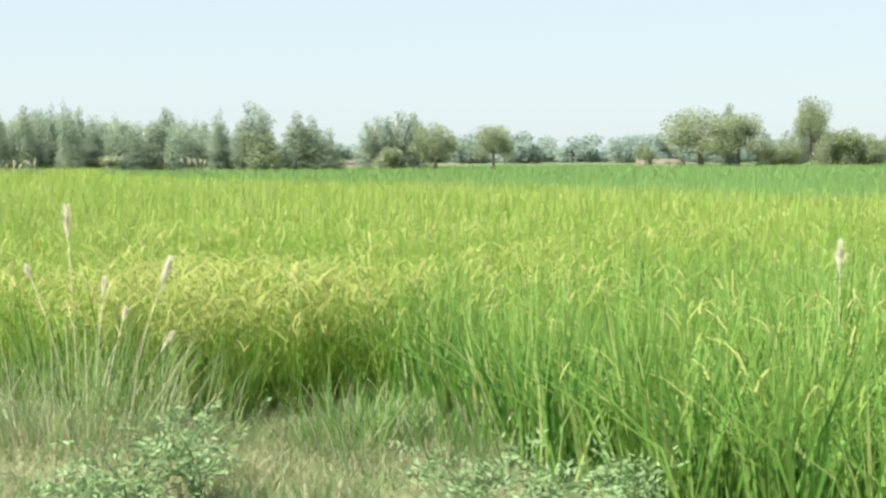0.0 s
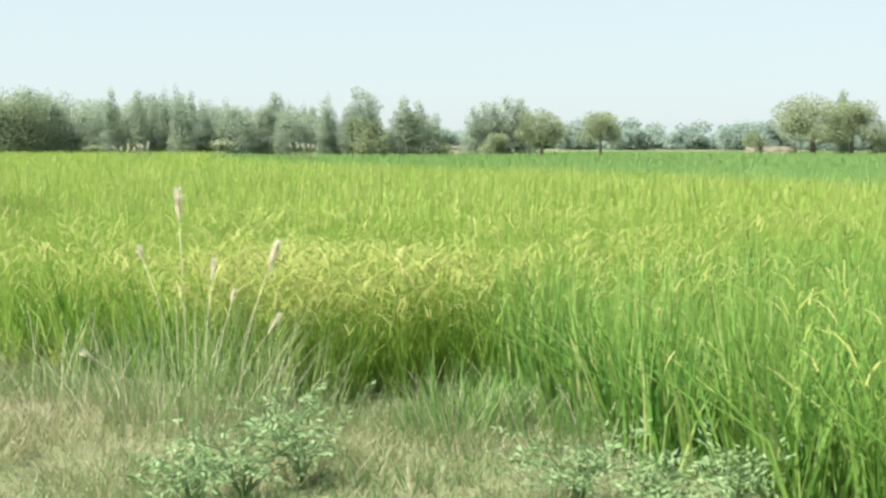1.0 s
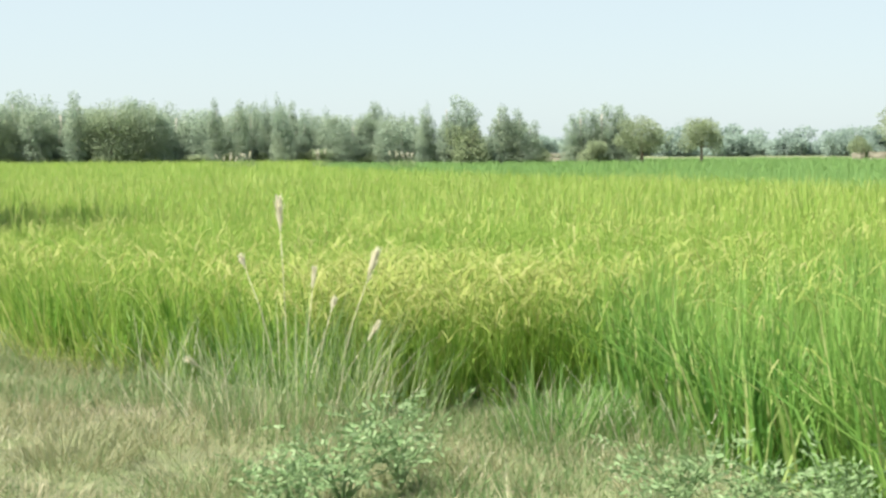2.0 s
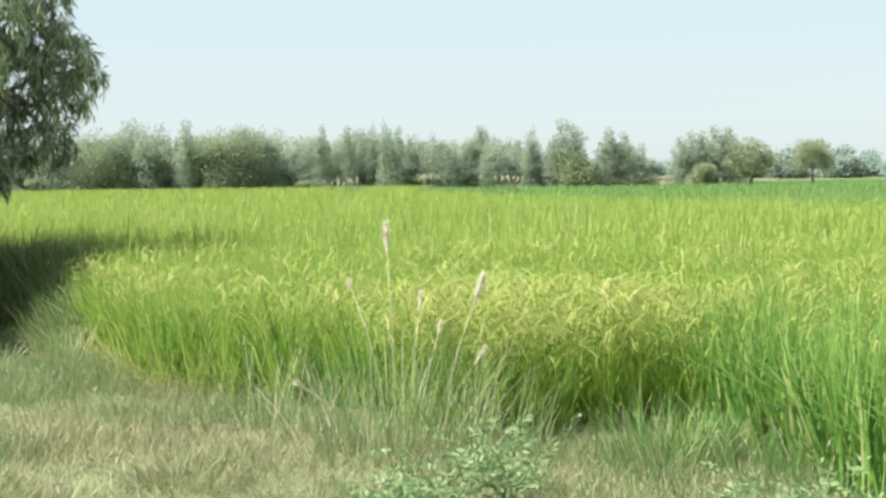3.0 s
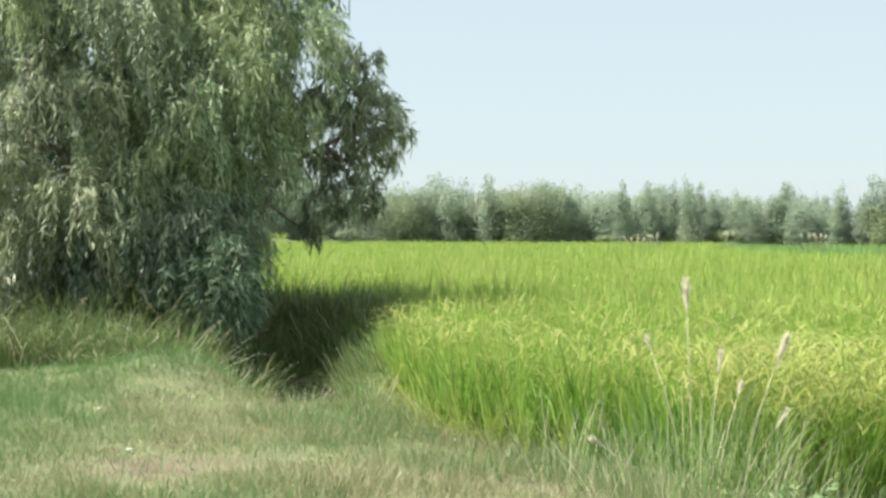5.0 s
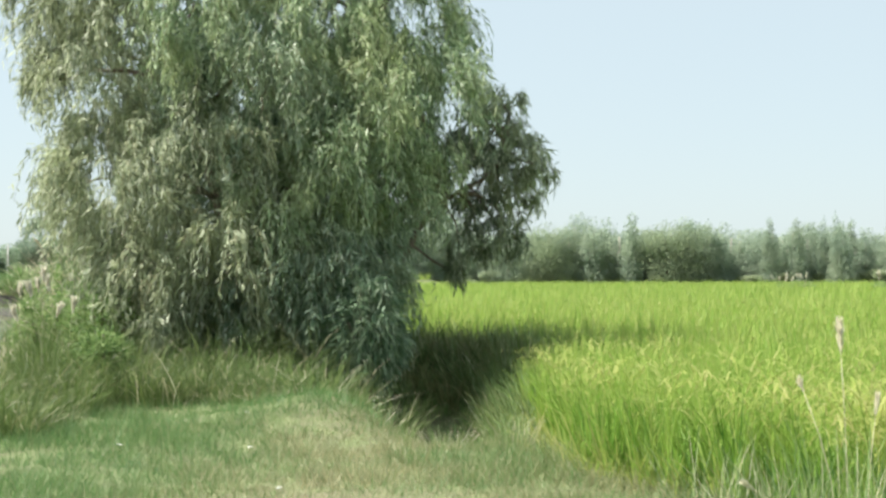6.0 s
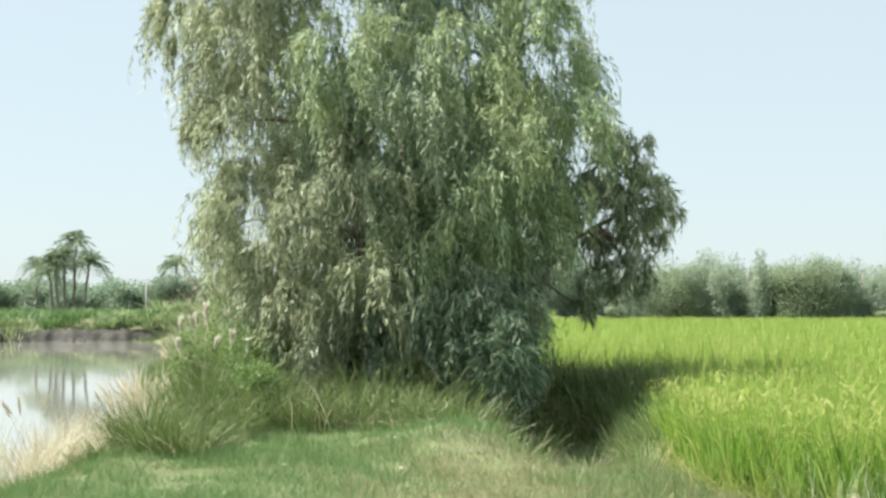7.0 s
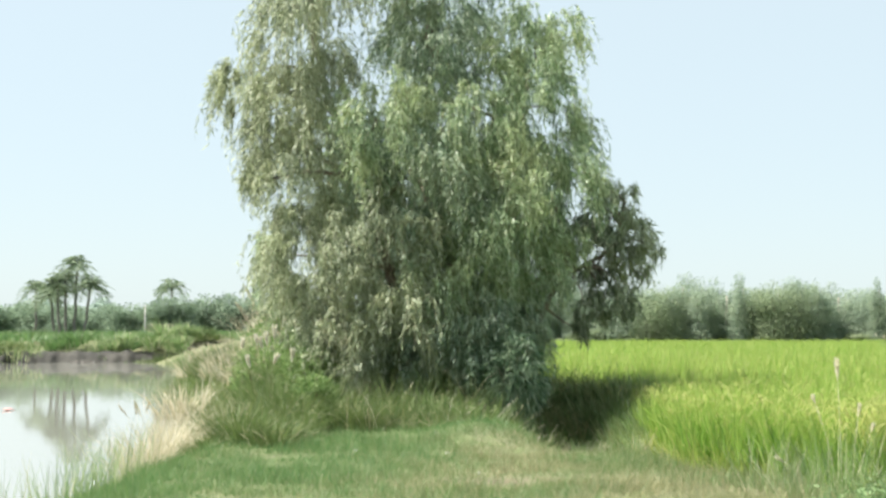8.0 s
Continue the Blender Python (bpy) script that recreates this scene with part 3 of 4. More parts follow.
def weed(x, y, size, label, group=""):
    z = float(ground_z(x, y))
    ob = thing("leafy_weed", label, "weed", x, y, z, group)
    for i in range(13):
        a, r = rng.uniform(0, 6.28), size * rng.uniform(0.15, 1.0)
        tip = Vector((math.cos(a) * r, math.sin(a) * r, size * rng.uniform(0.45, 1.05)))
        pts = bend((0, 0, 0), tip, size * 0.12, 5, 0.01)
        st = part("stem", mesh_of("stem", *tube(pts, taper(5, 0.006, 0.002), 4)), M_WEED, ob)
        foliage = []
        for p in pts[2:]:
            for j in range(1 + (rng.random() < 0.4)):
                # a compound leaf: a rib with pairs of leaflets
                d = Vector((rng.normal(), rng.normal(), rng.uniform(-0.5, 0.6))).normalized()
                side = d.cross(Vector((rng.normal(0, 0.7), rng.normal(0, 0.7), 1))).normalized()
                ln = rng.uniform(0.12, 0.21)
                q = np.array([p + d * ln * s for s in (0.25, 0.45, 0.65, 0.85, 0.25, 0.45, 0.65, 0.85, 1.0)])
                dr = np.array([tuple(d * 0.5 + side * e) for e in (1, 1, 1, 1, -1, -1, -1, -1)] + [tuple(d)])
                foliage.append(leaves(q, dr, np.full(9, 0.046), np.full(9, 0.014)))
        tagged(part("foliage", mesh_of("foliage", *gather(foliage)), M_WEED, st), kind="stuff")
    return ob


kans = tussock("kans_grass_tussock", "grey-green kans grass tussock with dry flower stalks at the rice edge", -0.3, 7.9, 0.75, 0.88, 230, M_KANS, 0.5, 0.2, 0.0055)
for x, y, h in ((-0.75, 8.15, 0.66), (0.0, 8.1, 0.75), (0.15, 7.85, 0.6), (-0.6, 7.7, 0.6), (-1.1, 8.5, 0.6), (0.35, 8.15, 0.5)):
    tussock("grass_tussock", "wispy grey-green grass tussock at the rice edge", x, y, 0.45, h * 1.1, 60, M_KANS, 0.45, 0.25, 0.0055, "rice-edge tussocks", dry=12)
for dx, dy, hh, lx, ly, pl in ((0.0, 0.25, 1.14, -0.04, 0.14, 0.22), (0.3, 0.15, 0.84, 0.17, 0.05, 0.22), (0.27, 0.05, 0.50, 0.20, 0.10, 0.15),
                               (-0.05, 0.2, 0.92, -0.20, 0.18, 0.09), (0.15, 0.15, 0.66, 0.11, 0.15, 0.09), (-0.2, 0.1, 0.38, -0.30, -0.04, 0.09), (0.1, 0.2, 0.80, 0.05, 0.1, 0.14)):
    flower_stalk(kans, dx, dy, -0.02, hh, lx, ly, pl, 0.008 if pl < 0.2 else 0.012, M_TAN_PLUME)
stray = thing("kans_flower_stalk", "single kans flower stalk standing among green rice", "grass", 3.45, 6.1, 0)
flower_stalk(stray, 0, 0, 0, 1.0, 0.03, 0.05, 0.22, 0.009, M_TAN_PLUME)
for i in range(13):
    tussock("dry_grass_tussock", "fluffy straw-coloured grass tussock on the meadow", rng.uniform(-2.7, -0.5), rng.uniform(6.2, 8.0), rng.uniform(0.4, 0.7), rng.uniform(0.14, 0.24), 240, M_GRASS_DRY, 0.6, 0.7, 0.005, "dry meadow tussocks")
for i in range(12):
    tussock("sedge_tussock", "dark green grass tussock in the gap between the rice plots", rng.uniform(1.15, 2.0), rng.uniform(7.0, 8.2), rng.uniform(0.35, 0.6), rng.uniform(0.25, 0.52), 90, M_SEDGE, 0.35, 0.3, 0.006, "sedge in the rice gap", dry=14)
for i in range(12):
    tussock("straw_stubble", "short tan straw stubble at the rice foot", rng.uniform(0.3, 1.9), rng.uniform(6.3, 8.1), 0.35, rng.uniform(0.1, 0.2), 120, M_GRASS_DRY, 0.7, 0.6, 0.005, "straw at the rice foot", dry=20)
for x, y, size in ((0.02, 6.3, 0.36), (0.3, 6.55, 0.42), (-0.2, 6.1, 0.26)):
    weed(x, y, size, "blue-green leafy weed beside the rice edge", "field-edge weeds")
for x, y, size in ((1.55, 5.95, 0.30), (2.15, 5.6, 0.30), (1.85, 5.6, 0.24)):
    weed(x, y, size, "pale green leafy weed among the rice stems", "field-edge weeds")


# ---------------------------------------------------------------- the weeping tree
TREE = Vector((-9.43, 19.87, 0))
RIGHT, AWAY = Vector((0.903, 0.429, 0)), Vector((-0.429, 0.903, 0))


def tree_point(across, up, away):
    """A place in the crown, in metres from the tree's axis."""
    return TREE + RIGHT * across + AWAY * away + Vector((0, 0, up))


# boughs of the crown, in metres: across, height, half width, half height, away, half depth, leaf
LEFT_COLUMN = [
    (-2.6, 9.18, 0.99, 1.04, 0.3, 1.1, 0),
    (-2.77, 7.55, 1.22, 1.39, 0.0, 1.4, 0),
    (-3.24, 6.05, 0.99, 1.39, -0.2, 1.2, 0),
    (-4.16, 6.63, 0.37, 0.72, 0.2, 0.5, 0),
    (-2.83, 4.54, 0.99, 1.51, -0.6, 1.2, 0),
    (-2.42, 2.91, 1.04, 1.28, -1.4, 1.1, 0),
    (-3.53, 2.8, 0.35, 0.7, 0.6, 0.8, 1),
    (-3.75, 4.5, 0.32, 0.55, -0.2, 0.4, 0),
]
MIDDLE = [
    (-0.16, 9.06, 1.39, 1.04, 0.8, 1.3, 2),
    (-0.16, 7.67, 1.28, 0.99, 1.0, 1.2, 2),
    (-1.32, 5.35, 0.93, 1.28, -1.4, 1.0, 1),
    (0.3, 5.7, 1.28, 1.39, -0.7, 1.3, 1),
    (-0.28, 4.19, 1.28, 1.39, -1.5, 1.0, 2),
    (1.11, 3.26, 1.1, 1.28, -1.4, 1.3, 1),
    (-1.09, 3.03, 1.1, 1.28, -1.6, 1.0, 0),
    (0.19, 2.57, 1.04, 1.04, -1.8, 0.8, 1),
]
RIGHT_COLUMN = [
    (2.0, 7.3, 1.0, 0.95, 0.4, 1.2, 1),
    (2.04, 5.81, 0.95, 1.39, 0.0, 1.3, 1),
    (2.1, 4.07, 0.93, 1.28, -0.9, 1.4, 1),
]
# outer clumps take the lighter leaf as lit tips, inner ones the shaded copy
SIDE_BOUGH = [
    (3.35, 4.45, 0.22, 0.28, -0.1, 0.25, 3), (3.62, 4.3, 0.26, 0.30, -0.3, 0.3, 0), (3.85, 3.95, 0.26, 0.28, -0.2, 0.3, 0),
    (3.5, 3.85, 0.30, 0.30, 0.0, 0.35, 3), (3.15, 3.95, 0.26, 0.34, 0.1, 0.35, 3), (3.92, 3.5, 0.24, 0.26, -0.4, 0.3, 0),
    (4.25, 3.22, 0.22, 0.22, -0.3, 0.25, 0), (4.02, 2.95, 0.26, 0.26, -0.3, 0.3, 0), (3.6, 3.3, 0.30, 0.28, -0.1, 0.35, 0),
    (3.28, 3.35, 0.30, 0.30, -0.3, 0.35, 3), (2.9, 3.5, 0.34, 0.36, 0.0, 0.4, 3), (3.72, 2.6, 0.24, 0.28, -0.2, 0.3, 0),
    (3.3, 2.75, 0.26, 0.26, 0.1, 0.3, 3), (3.5, 2.25, 0.22, 0.30, -0.2, 0.25, 3), (2.98, 2.55, 0.18, 0.24, 0.0, 0.2, 3),
    (2.84, 2.05, 0.13, 0.30, -0.2, 0.15, 3), (3.78, 2.15, 0.18, 0.28, -0.1, 0.2, 3), (3.2, 2.1, 0.17, 0.28, -0.1, 0.2, 3),
    (2.80, 1.55, 0.07, 0.28, -0.2, 0.08, 3),
]
SKIRT = [
    (-1.96, 1.52, 0.75, 1.28, -2.0, 0.8, 0),
    (-0.51, 1.52, 1.16, 1.04, -0.9, 1.0, 2),
    (0.88, 1.75, 1.04, 0.93, -1.2, 1.1, 2),
    (-1.9, 0.71, 0.93, 0.58, -2.1, 0.8, 0),
    (-0.05, 0.94, 1.16, 0.7, -1.8, 0.9, 2),
    (-1.09, 1.29, 0.81, 0.7, -2.2, 0.6, 0),
    (0.88, 1.41, 0.93, 0.81, -2.3, 0.7, 2),
    (-0.63, 1.87, 1.04, 0.93, -2.4, 0.7, 0),
]
# rear boughs fill out the crown and shade the rice beyond it
BACK = [
    (0.07, 2.8, 2.55, 1.62, 1.2, 1.2, 2),
    (-0.28, 5.0, 2.7, 1.5, 1.2, 1.2, 2),
    (0.75, 6.97, 1.4, 1.9, 2.4, 1.2, 2),
    (1.35, 4.54, 1.51, 1.74, 3.2, 1.3, 2),
    # unseen bough, added only to throw shade on the rice
    (1.2, 3.4, 1.2, 1.4, 4.6, 1.2, 2),
    (-0.97, 4.54, 1.74, 1.97, 3.0, 1.2, 2),
    (2.04, 3.26, 1.04, 1.04, 2.2, 1.1, 2),
]


def build_tree():
    base = Vector((-10.1, 20.4, float(ground_z(-10.1, 20.4))))
    root = thing("weeping_tree", "large weeping willow-like tree with hanging grey-green foliage on the pond bank", "tree", *base)
    mats = (M_LEAF_OLIVE, M_LEAF_GREEN, M_LEAF_BLUE, M_LEAF_DARK)
    stems = []
    for i, (across, up, aw, r) in enumerate(((-2.6, 7.4, 0.6, 0.10), (-0.16, 7.4, 1.5, 0.10), (1.69, 6.2, 0.6, 0.10), (-1.67, 4.54, -0.8, 0.09), (2.51, 2.91, -0.2, 0.08))):
        foot = Vector((rng.uniform(-0.35, 0.35), rng.uniform(-0.3, 0.3), -0.1))
        top = tree_point(across, up, aw) - base
        pts = bend(foot, top, 0.3, 9, 0.06)
        stems.append(pts)
        part("trunk", mesh_of("trunk", *tube(pts, taper(9, r, 0.02), 9), smooth=True), M_BARK, root, "leaning brown trunk" if i else "")
    arch = [tree_point(a, u, w) - base for a, u, w in ((1.9, 1.75, -0.2), (2.15, 2.3, -0.2), (2.45, 2.75, -0.2), (2.85, 2.95, -0.2), (3.3, 3.2, -0.2), (3.6, 3.6, -0.2))]
    part("limb", mesh_of("limb", *tube(arch, taper(5, 0.055, 0.02), 7), smooth=True), M_BARK, root, "bare arching side limb")
    stems.append(arch)
    for across, up, hw, hh, aw, dp, kind in LEFT_COLUMN + MIDDLE + RIGHT_COLUMN + SIDE_BOUGH + SKIRT + BACK:
        c = tree_point(across, up, aw) - base
        short = 0.55 if across > 2.4 else 1.0
        # the limb that carries this bough
        near = min((p for s in stems for p in s[3:]), key=lambda p: (p - c).length + 0.8 * max(0, p.z - c.z))
        if (near - c).length > 0.3:
            pts = bend(near, c + Vector((0, 0, hh * 0.3)), 0.25, 5, 0.05)
            part("limb", mesh_of("limb", *tube(pts, taper(5, 0.045, 0.012), 6), smooth=True), M_BARK, root)
        area = hw * hh + hw * dp + hh * dp
        n = int(90 * area + 20) if short == 1.0 else int(120 * area + 16)
        nc = max(5, n // 11) if short == 1.0 else max(7, n // 4)
        u = rng.normal(size=(nc, 3))
        u /= np.linalg.norm(u, axis=1, keepdims=True)
        # sprays: many drooping twigs from one shoot, the next shoot a little way off
        pick = rng.integers(0, nc, n)
        rad = (0.45 + 0.55 * rng.random(nc) ** 0.6)[pick]
        u = u[pick] + rng.normal(0, 0.13 if short == 1.0 else 0.2, (n, 3))
        st = u * rad[:, None] * np.array([hw, dp, hh]) * (0.93 if short == 1.0 else 1.15)
        st = np.stack([st[:, 0] * RIGHT.x + st[:, 1] * AWAY.x, st[:, 0] * RIGHT.y + st[:, 1] * AWAY.y, st[:, 2]], 1)
        st += np.array(c) + np.array([0, 0, 0.22 * short])
        go = np.stack([u[:, 0] * RIGHT.x + u[:, 1] * AWAY.x, u[:, 0] * RIGHT.y + u[:, 1] * AWAY.y, 0.4 * u[:, 2] + 0.25], 1)
        go[:, :2] += rng.normal(0, 0.22, (n, 2))
        length = rng.uniform(0.35, 1.05, n) * min(1.0, 0.5 + 0.5 * hh) * (rng.uniform(0.8, 1.25, nc))[pick] * short
        K = 19 if short == 1.0 else 12
        ps, ds = [], []
        for j in range(K):
            s = (j + 0.5) / K
            p = st + go * (length * 0.55 * (s - 0.35 * s * s))[:, None]
            p[:, 2] -= length * 0.95 * s * s
            ps.append(p + rng.normal(0, 0.02, p.shape))
            d = go * (0.5 * (1 - s)) + rng.normal(0, 0.33, p.shape)
            d[:, 2] -= 0.85
            ds.append(d)
        ps, ds = np.concatenate(ps), np.concatenate(ds)
        m = len(ps)
        g = leaves(ps, ds, rng.uniform(0.11, 0.22, m), rng.uniform(0.018, 0.033, m))
        # the thin hanging twigs that carry the leaves
        thin, lv = [], (0.0, 0.35, 0.7, 1.0)
        side = rng.normal(size=(n, 2))
        side = np.concatenate([side / np.linalg.norm(side, axis=1, keepdims=True), np.zeros((n, 1))], 1)
        for s in lv:
            p = st + go * (length * 0.55 * (s - 0.35 * s * s))[:, None]
            p[:, 2] -= length * 0.95 * s * s
            thin += [p - side * 0.004 * (1.2 - s), p + side * 0.004 * (1.2 - s)]
        quad = np.array([q for k in (0, 2, 4) for q in ((k, k + 1, k + 3), (k, k + 3, k + 2))])
        tagged(part("twig", mesh_of("twig", np.stack(thin, 1).reshape(-1, 3), (np.arange(n)[:, None, None] * 8 + quad[None]).reshape(-1, 3)), M_TWIG, root, "thin hanging olive-brown twigs"), kind="stuff")
        tagged(part("leafy_bough", mesh_of("leafy_bough", *g), mats[kind], root), kind="stuff")


build_tree()

# bushes and tall grass about its foot
def bush(name, label, x, y, hw, hh, n, mat, group="", droop=0.6, ln=(0.08, 0.16), wd=(0.018, 0.03)):
    z = float(ground_z(x, y))
    ob = thing(name, label, "bush", x, y, z, group)
    for _ in range(7):
        path = bend((0, 0, 0), (rng.normal(0, hw * 0.4), rng.normal(0, hw * 0.4), hh * rng.uniform(0.8, 1.4)), 0.1, 5, 0.03)
        part("stem", mesh_of("stem", *tube(path, taper(5, 0.02, 0.006), 5)), M_BARK, ob)
    u = rng.normal(size=(n, 3))
    u /= np.linalg.norm(u, axis=1, keepdims=True)
    p = u * (rng.random(n) ** 0.4)[:, None] * np.array([hw, hw, hh * 0.6]) + np.array([0, 0, hh * 0.75])
    k = 6
    P = np.repeat(p, k, 0) + rng.normal(0, 0.05, (n * k, 3))
    D = np.repeat(u, k, 0) * 0.5 + rng.normal(0, 0.5, (n * k, 3))
    D[:, 2] -= droop
    tagged(part("foliage", mesh_of("foliage", *leaves(P, D, rng.uniform(*ln, n * k), rng.uniform(*wd, n * k))), mat, ob), kind="stuff")
    return ob


bush("willow_bush", "blue-green young willow bush beside the weeping tree", -7.15, 17.9, 0.55, 1.55, 800, M_WILLOW, droop=0.9, ln=(0.14, 0.26), wd=(0.018, 0.03))
bush("willow_bush", "blue-green young willow bush beside the weeping tree", -7.9, 18.0, 0.55, 1.2, 450, M_WILLOW, droop=0.9, ln=(0.14, 0.24), wd=(0.018, 0.03))
bush("shaded_bush", "dark green bush in the shade of the tree", -9.2, 19.6, 0.9, 1.2, 800, M_LEAF_BLUE)


# ---------------------------------------------------------------- pond bank
REEDS = "tall olive reed tussock on the pond bank"
for i in range(72):
    s = i / 71
    x = -8.7 - 3.0 * s + rng.normal(0, 0.6)
    y = 11.2 + 8.8 * s + rng.normal(0, 0.7)
    pick = rng.random()
    tussock("reed_tussock", "dry straw-coloured reed tussock along the pond" if pick > 0.98 else REEDS, x, y, 0.55, rng.uniform(0.75, 1.4) * (0.42 + 0.85 * s), int(rng.integers(130, 270)),
            M_REED if pick < 0.98 else M_STRAW, 0.45, 0.9, 0.011, "pond bank reeds", "reed", dry=int(rng.integers(0, 12)))
for x, y, h in ((-8.1, 17.9, 0.75), (-7.3, 17.5, 0.6), (-9.0, 17.6, 0.7), (-9.8, 17.3, 0.65), (-6.6, 18.2, 0.6), (-10.4, 17.6, 0.8), (-7.7, 18.6, 0.9), (-8.8, 18.5, 0.9), (-10.9, 16.9, 0.7), (-9.4, 16.8, 0.55), (-8.4, 17.1, 0.6), (-11.2, 18.2, 1.0), (-10.0, 18.3, 1.0), (-7.0, 16.9, 0.45), (-6.8, 15.8, 0.5), (-7.5, 16.0, 0.55), (-6.2, 16.5, 0.5), (-8.2, 16.2, 0.5), (-9.0, 16.0, 0.4), (-9.9, 15.9, 0.5)):
    tussock("bank_grass_tussock", "arching yellow-green grass tussock below the weeping tree", x - 0.1, y - 0.5, 0.7, h * 1.5, 210, M_BANK, 0.5, 0.8, 0.012, "grass below the tree", dry=int(rng.integers(6, 30)))
for i in range(14):
    x, y = rng.uniform(-11.2, -6.4), rng.uniform(14.6, 16.6)
    tussock("meadow_tussock", "low green grass tussock at the foot of the bank", x, y, rng.uniform(0.3, 0.6), rng.uniform(0.22, 0.5), 150, M_REED if i % 2 else M_KANS, 0.6, 0.9, 0.010, "meadow tussocks", dry=20)
for x, y, w, h, m in ((-10.7, 16.6, 0.5, 0.9, M_SHRUB), (-11.4, 17.6, 0.6, 1.1, M_SHRUB), (-9.9, 15.4, 0.4, 0.6, M_SHRUB), (-12.1, 19.3, 0.7, 1.5, M_LEAF_BLUE), (-12.7, 19.4, 0.8, 1.5, M_SHRUB), (-11.9, 18.3, 0.6, 1.1, M_SHRUB), (-13.5, 20.3, 0.8, 1.4, M_SHRUB), (-12.6, 17.9, 0.5, 1.0, M_SHRUB)):
    bush("bank_shrub", "small leafy shrub among the bank reeds", x, y, w, h, 420, m, "bank shrubs", 0.2, (0.07, 0.13), (0.016, 0.028))
for i in range(16):
    s = i / 15
    x, y = -5.4 - 2.6 * s + rng.normal(0, 0.3), 18.8 + 3.6 * s + rng.normal(0, 0.3)
    tussock("gully_reed", "olive reed tuft on the gully rim", x, y, 0.4, rng.uniform(0.7, 1.2), 90, M_REED, 0.4, 0.6, 0.014, "gully reeds", "reed")
for x, y, h in ((-14.0, 21.4, 2.2), (-14.5, 22.6, 2.5), (-13.3, 21.8, 2.1), (-15.1, 23.6, 2.3), (-13.8, 22.6, 2.3)):
    ob = tussock("straw_reed_clump", "straw-coloured flowering reed clump above the pond", x, y, 0.8, h * 1.1, 420, M_STRAW, 0.28, 0.45, 0.016, "flowering reeds", "reed")
    for k in range(7):
        flower_stalk(ob, rng.normal(0, 0.3), rng.normal(0, 0.3), 0, h * rng.uniform(0.8, 1.1), rng.normal(0, 0.3), rng.normal(0, 0.2), 0.34, 0.013, M_STRAW)
for x, y in ((-10.5, 11.6), (-11.0, 12.6), (-11.6, 13.8), (-12.2, 15.2), (-10.8, 12.0), (-10.1, 10.8)):
    ob = tussock("straw_reed_clump", "pale dry grass clump leaning over the water", x, y, 0.8, 0.95, 300, M_STRAW, 0.55, 0.6, 0.007, "flowering reeds", "reed")
    flower_stalk(ob, rng.normal(0, 0.25), rng.normal(0, 0.25), 0, rng.uniform(0.6, 0.85), -0.1 + rng.normal(0, 0.2), rng.normal(0, 0.2), 0.26, 0.009, M_STRAW)
for x, y in ((-12.2, 17.2), (-11.6, 16.4), (-10.9, 15.4), (-10.2, 18.6), (-9.4, 18.2), (-8.9, 18.9), (-10.4, 14.6), (-11.8, 17.9), (-12.5, 18.8)):
    ob = tussock("plumed_grass", "grass tussock with whitish plumes beside the tree", x, y, 0.4, 0.9, 90, M_REED, 0.3, 0.5, 0.012, "plumed grass")
    for k in range(2):
        flower_stalk(ob, rng.normal(0, 0.2), rng.normal(0, 0.2), 0, rng.uniform(0.9, 1.5), rng.normal(0, 0.2), rng.normal(0, 0.1), 0.2, 0.02)
for x, y in ((-9.4, 8.2), (-10.0, 8.9), (-9.0, 7.4), (-10.3, 9.8), (-9.3, 6.9), (-8.8, 8.4), (-9.8, 9.4)):
    tussock("thin_grass_tussock", "sparse tall thin grass at the water edge", x, y, 0.7, 1.0, 70, M_KANS, 0.25, 0.3, 0.007, "waterside grass")


for i in range(46):
    s = (i + rng.random()) / 46
    x, y = -12.6 - 23.5 * s + rng.normal(0.9, 0.7), 20.0 + 32 * s + rng.normal(0, 1.0)
    dry = rng.random() < 0.2
    tussock("reed_tussock", "dry straw-coloured reed tussock along the pond" if dry else REEDS, x, y, 0.9 + s, rng.uniform(0.8, 1.4) * (1 + 0.2 * s), 220, M_STRAW if dry else M_REED, 0.35, 0.6,
            0.018 + 0.03 * s, "pond bank reeds", "reed")
for i in range(34):
    s = (i + rng.random()) / 34
    x, y = -4.7 - 1.8 * s + rng.normal(0, 0.05 + 0.3 * s), 14.2 + 6.0 * s
    tussock("gully_weed", "dark green weed tuft in the shaded gully", x, y, 0.25 + 0.5 * s, rng.uniform(0.2, 0.38) * (0.6 + 0.8 * s), 130, M_SEDGE if i % 3 else M_BANK, 0.5, 0.8, 0.010, "gully weeds", "weed")
for i in range(34):
    s = (i + rng.random()) / 34
    tussock("gully_reed", "olive drooping reed tuft on the gully rim", -3.7 - 2.3 * s + rng.normal(0, 0.22), 14.2 + 8.2 * s, 0.4, rng.uniform(0.55, 0.95) * (0.75 + 0.4 * s), 110, M_REED if i % 3 else M_KANS, 0.5, 0.9, 0.010, "gully reeds", "reed")
for i in range(20):
    s = (i + rng.random()) / 20
    tussock("gully_grass", "tall olive grass leaning over the shaded gully", -4.5 - 1.6 * s + rng.normal(0, 0.15), 16.6 + 5.0 * s, 0.5, rng.uniform(0.6, 0.95), 120, (M_KANS, M_DRYWEED, M_BANK)[i % 3], 0.4, 0.5, 0.014, "gully grass")
for i in range(46):
    y = rng.uniform(19.3, 22.6)
    x = rng.uniform(-7.7, -5.0 - 0.45 * (y - 19.3))
    tussock("gully_grass", "tall olive grass at the shaded head of the gully", x, y, 0.55, rng.uniform(0.5, 0.85), 110, (M_KANS, M_DRYWEED)[i % 2], 0.5, 0.7, 0.016, "gully grass")
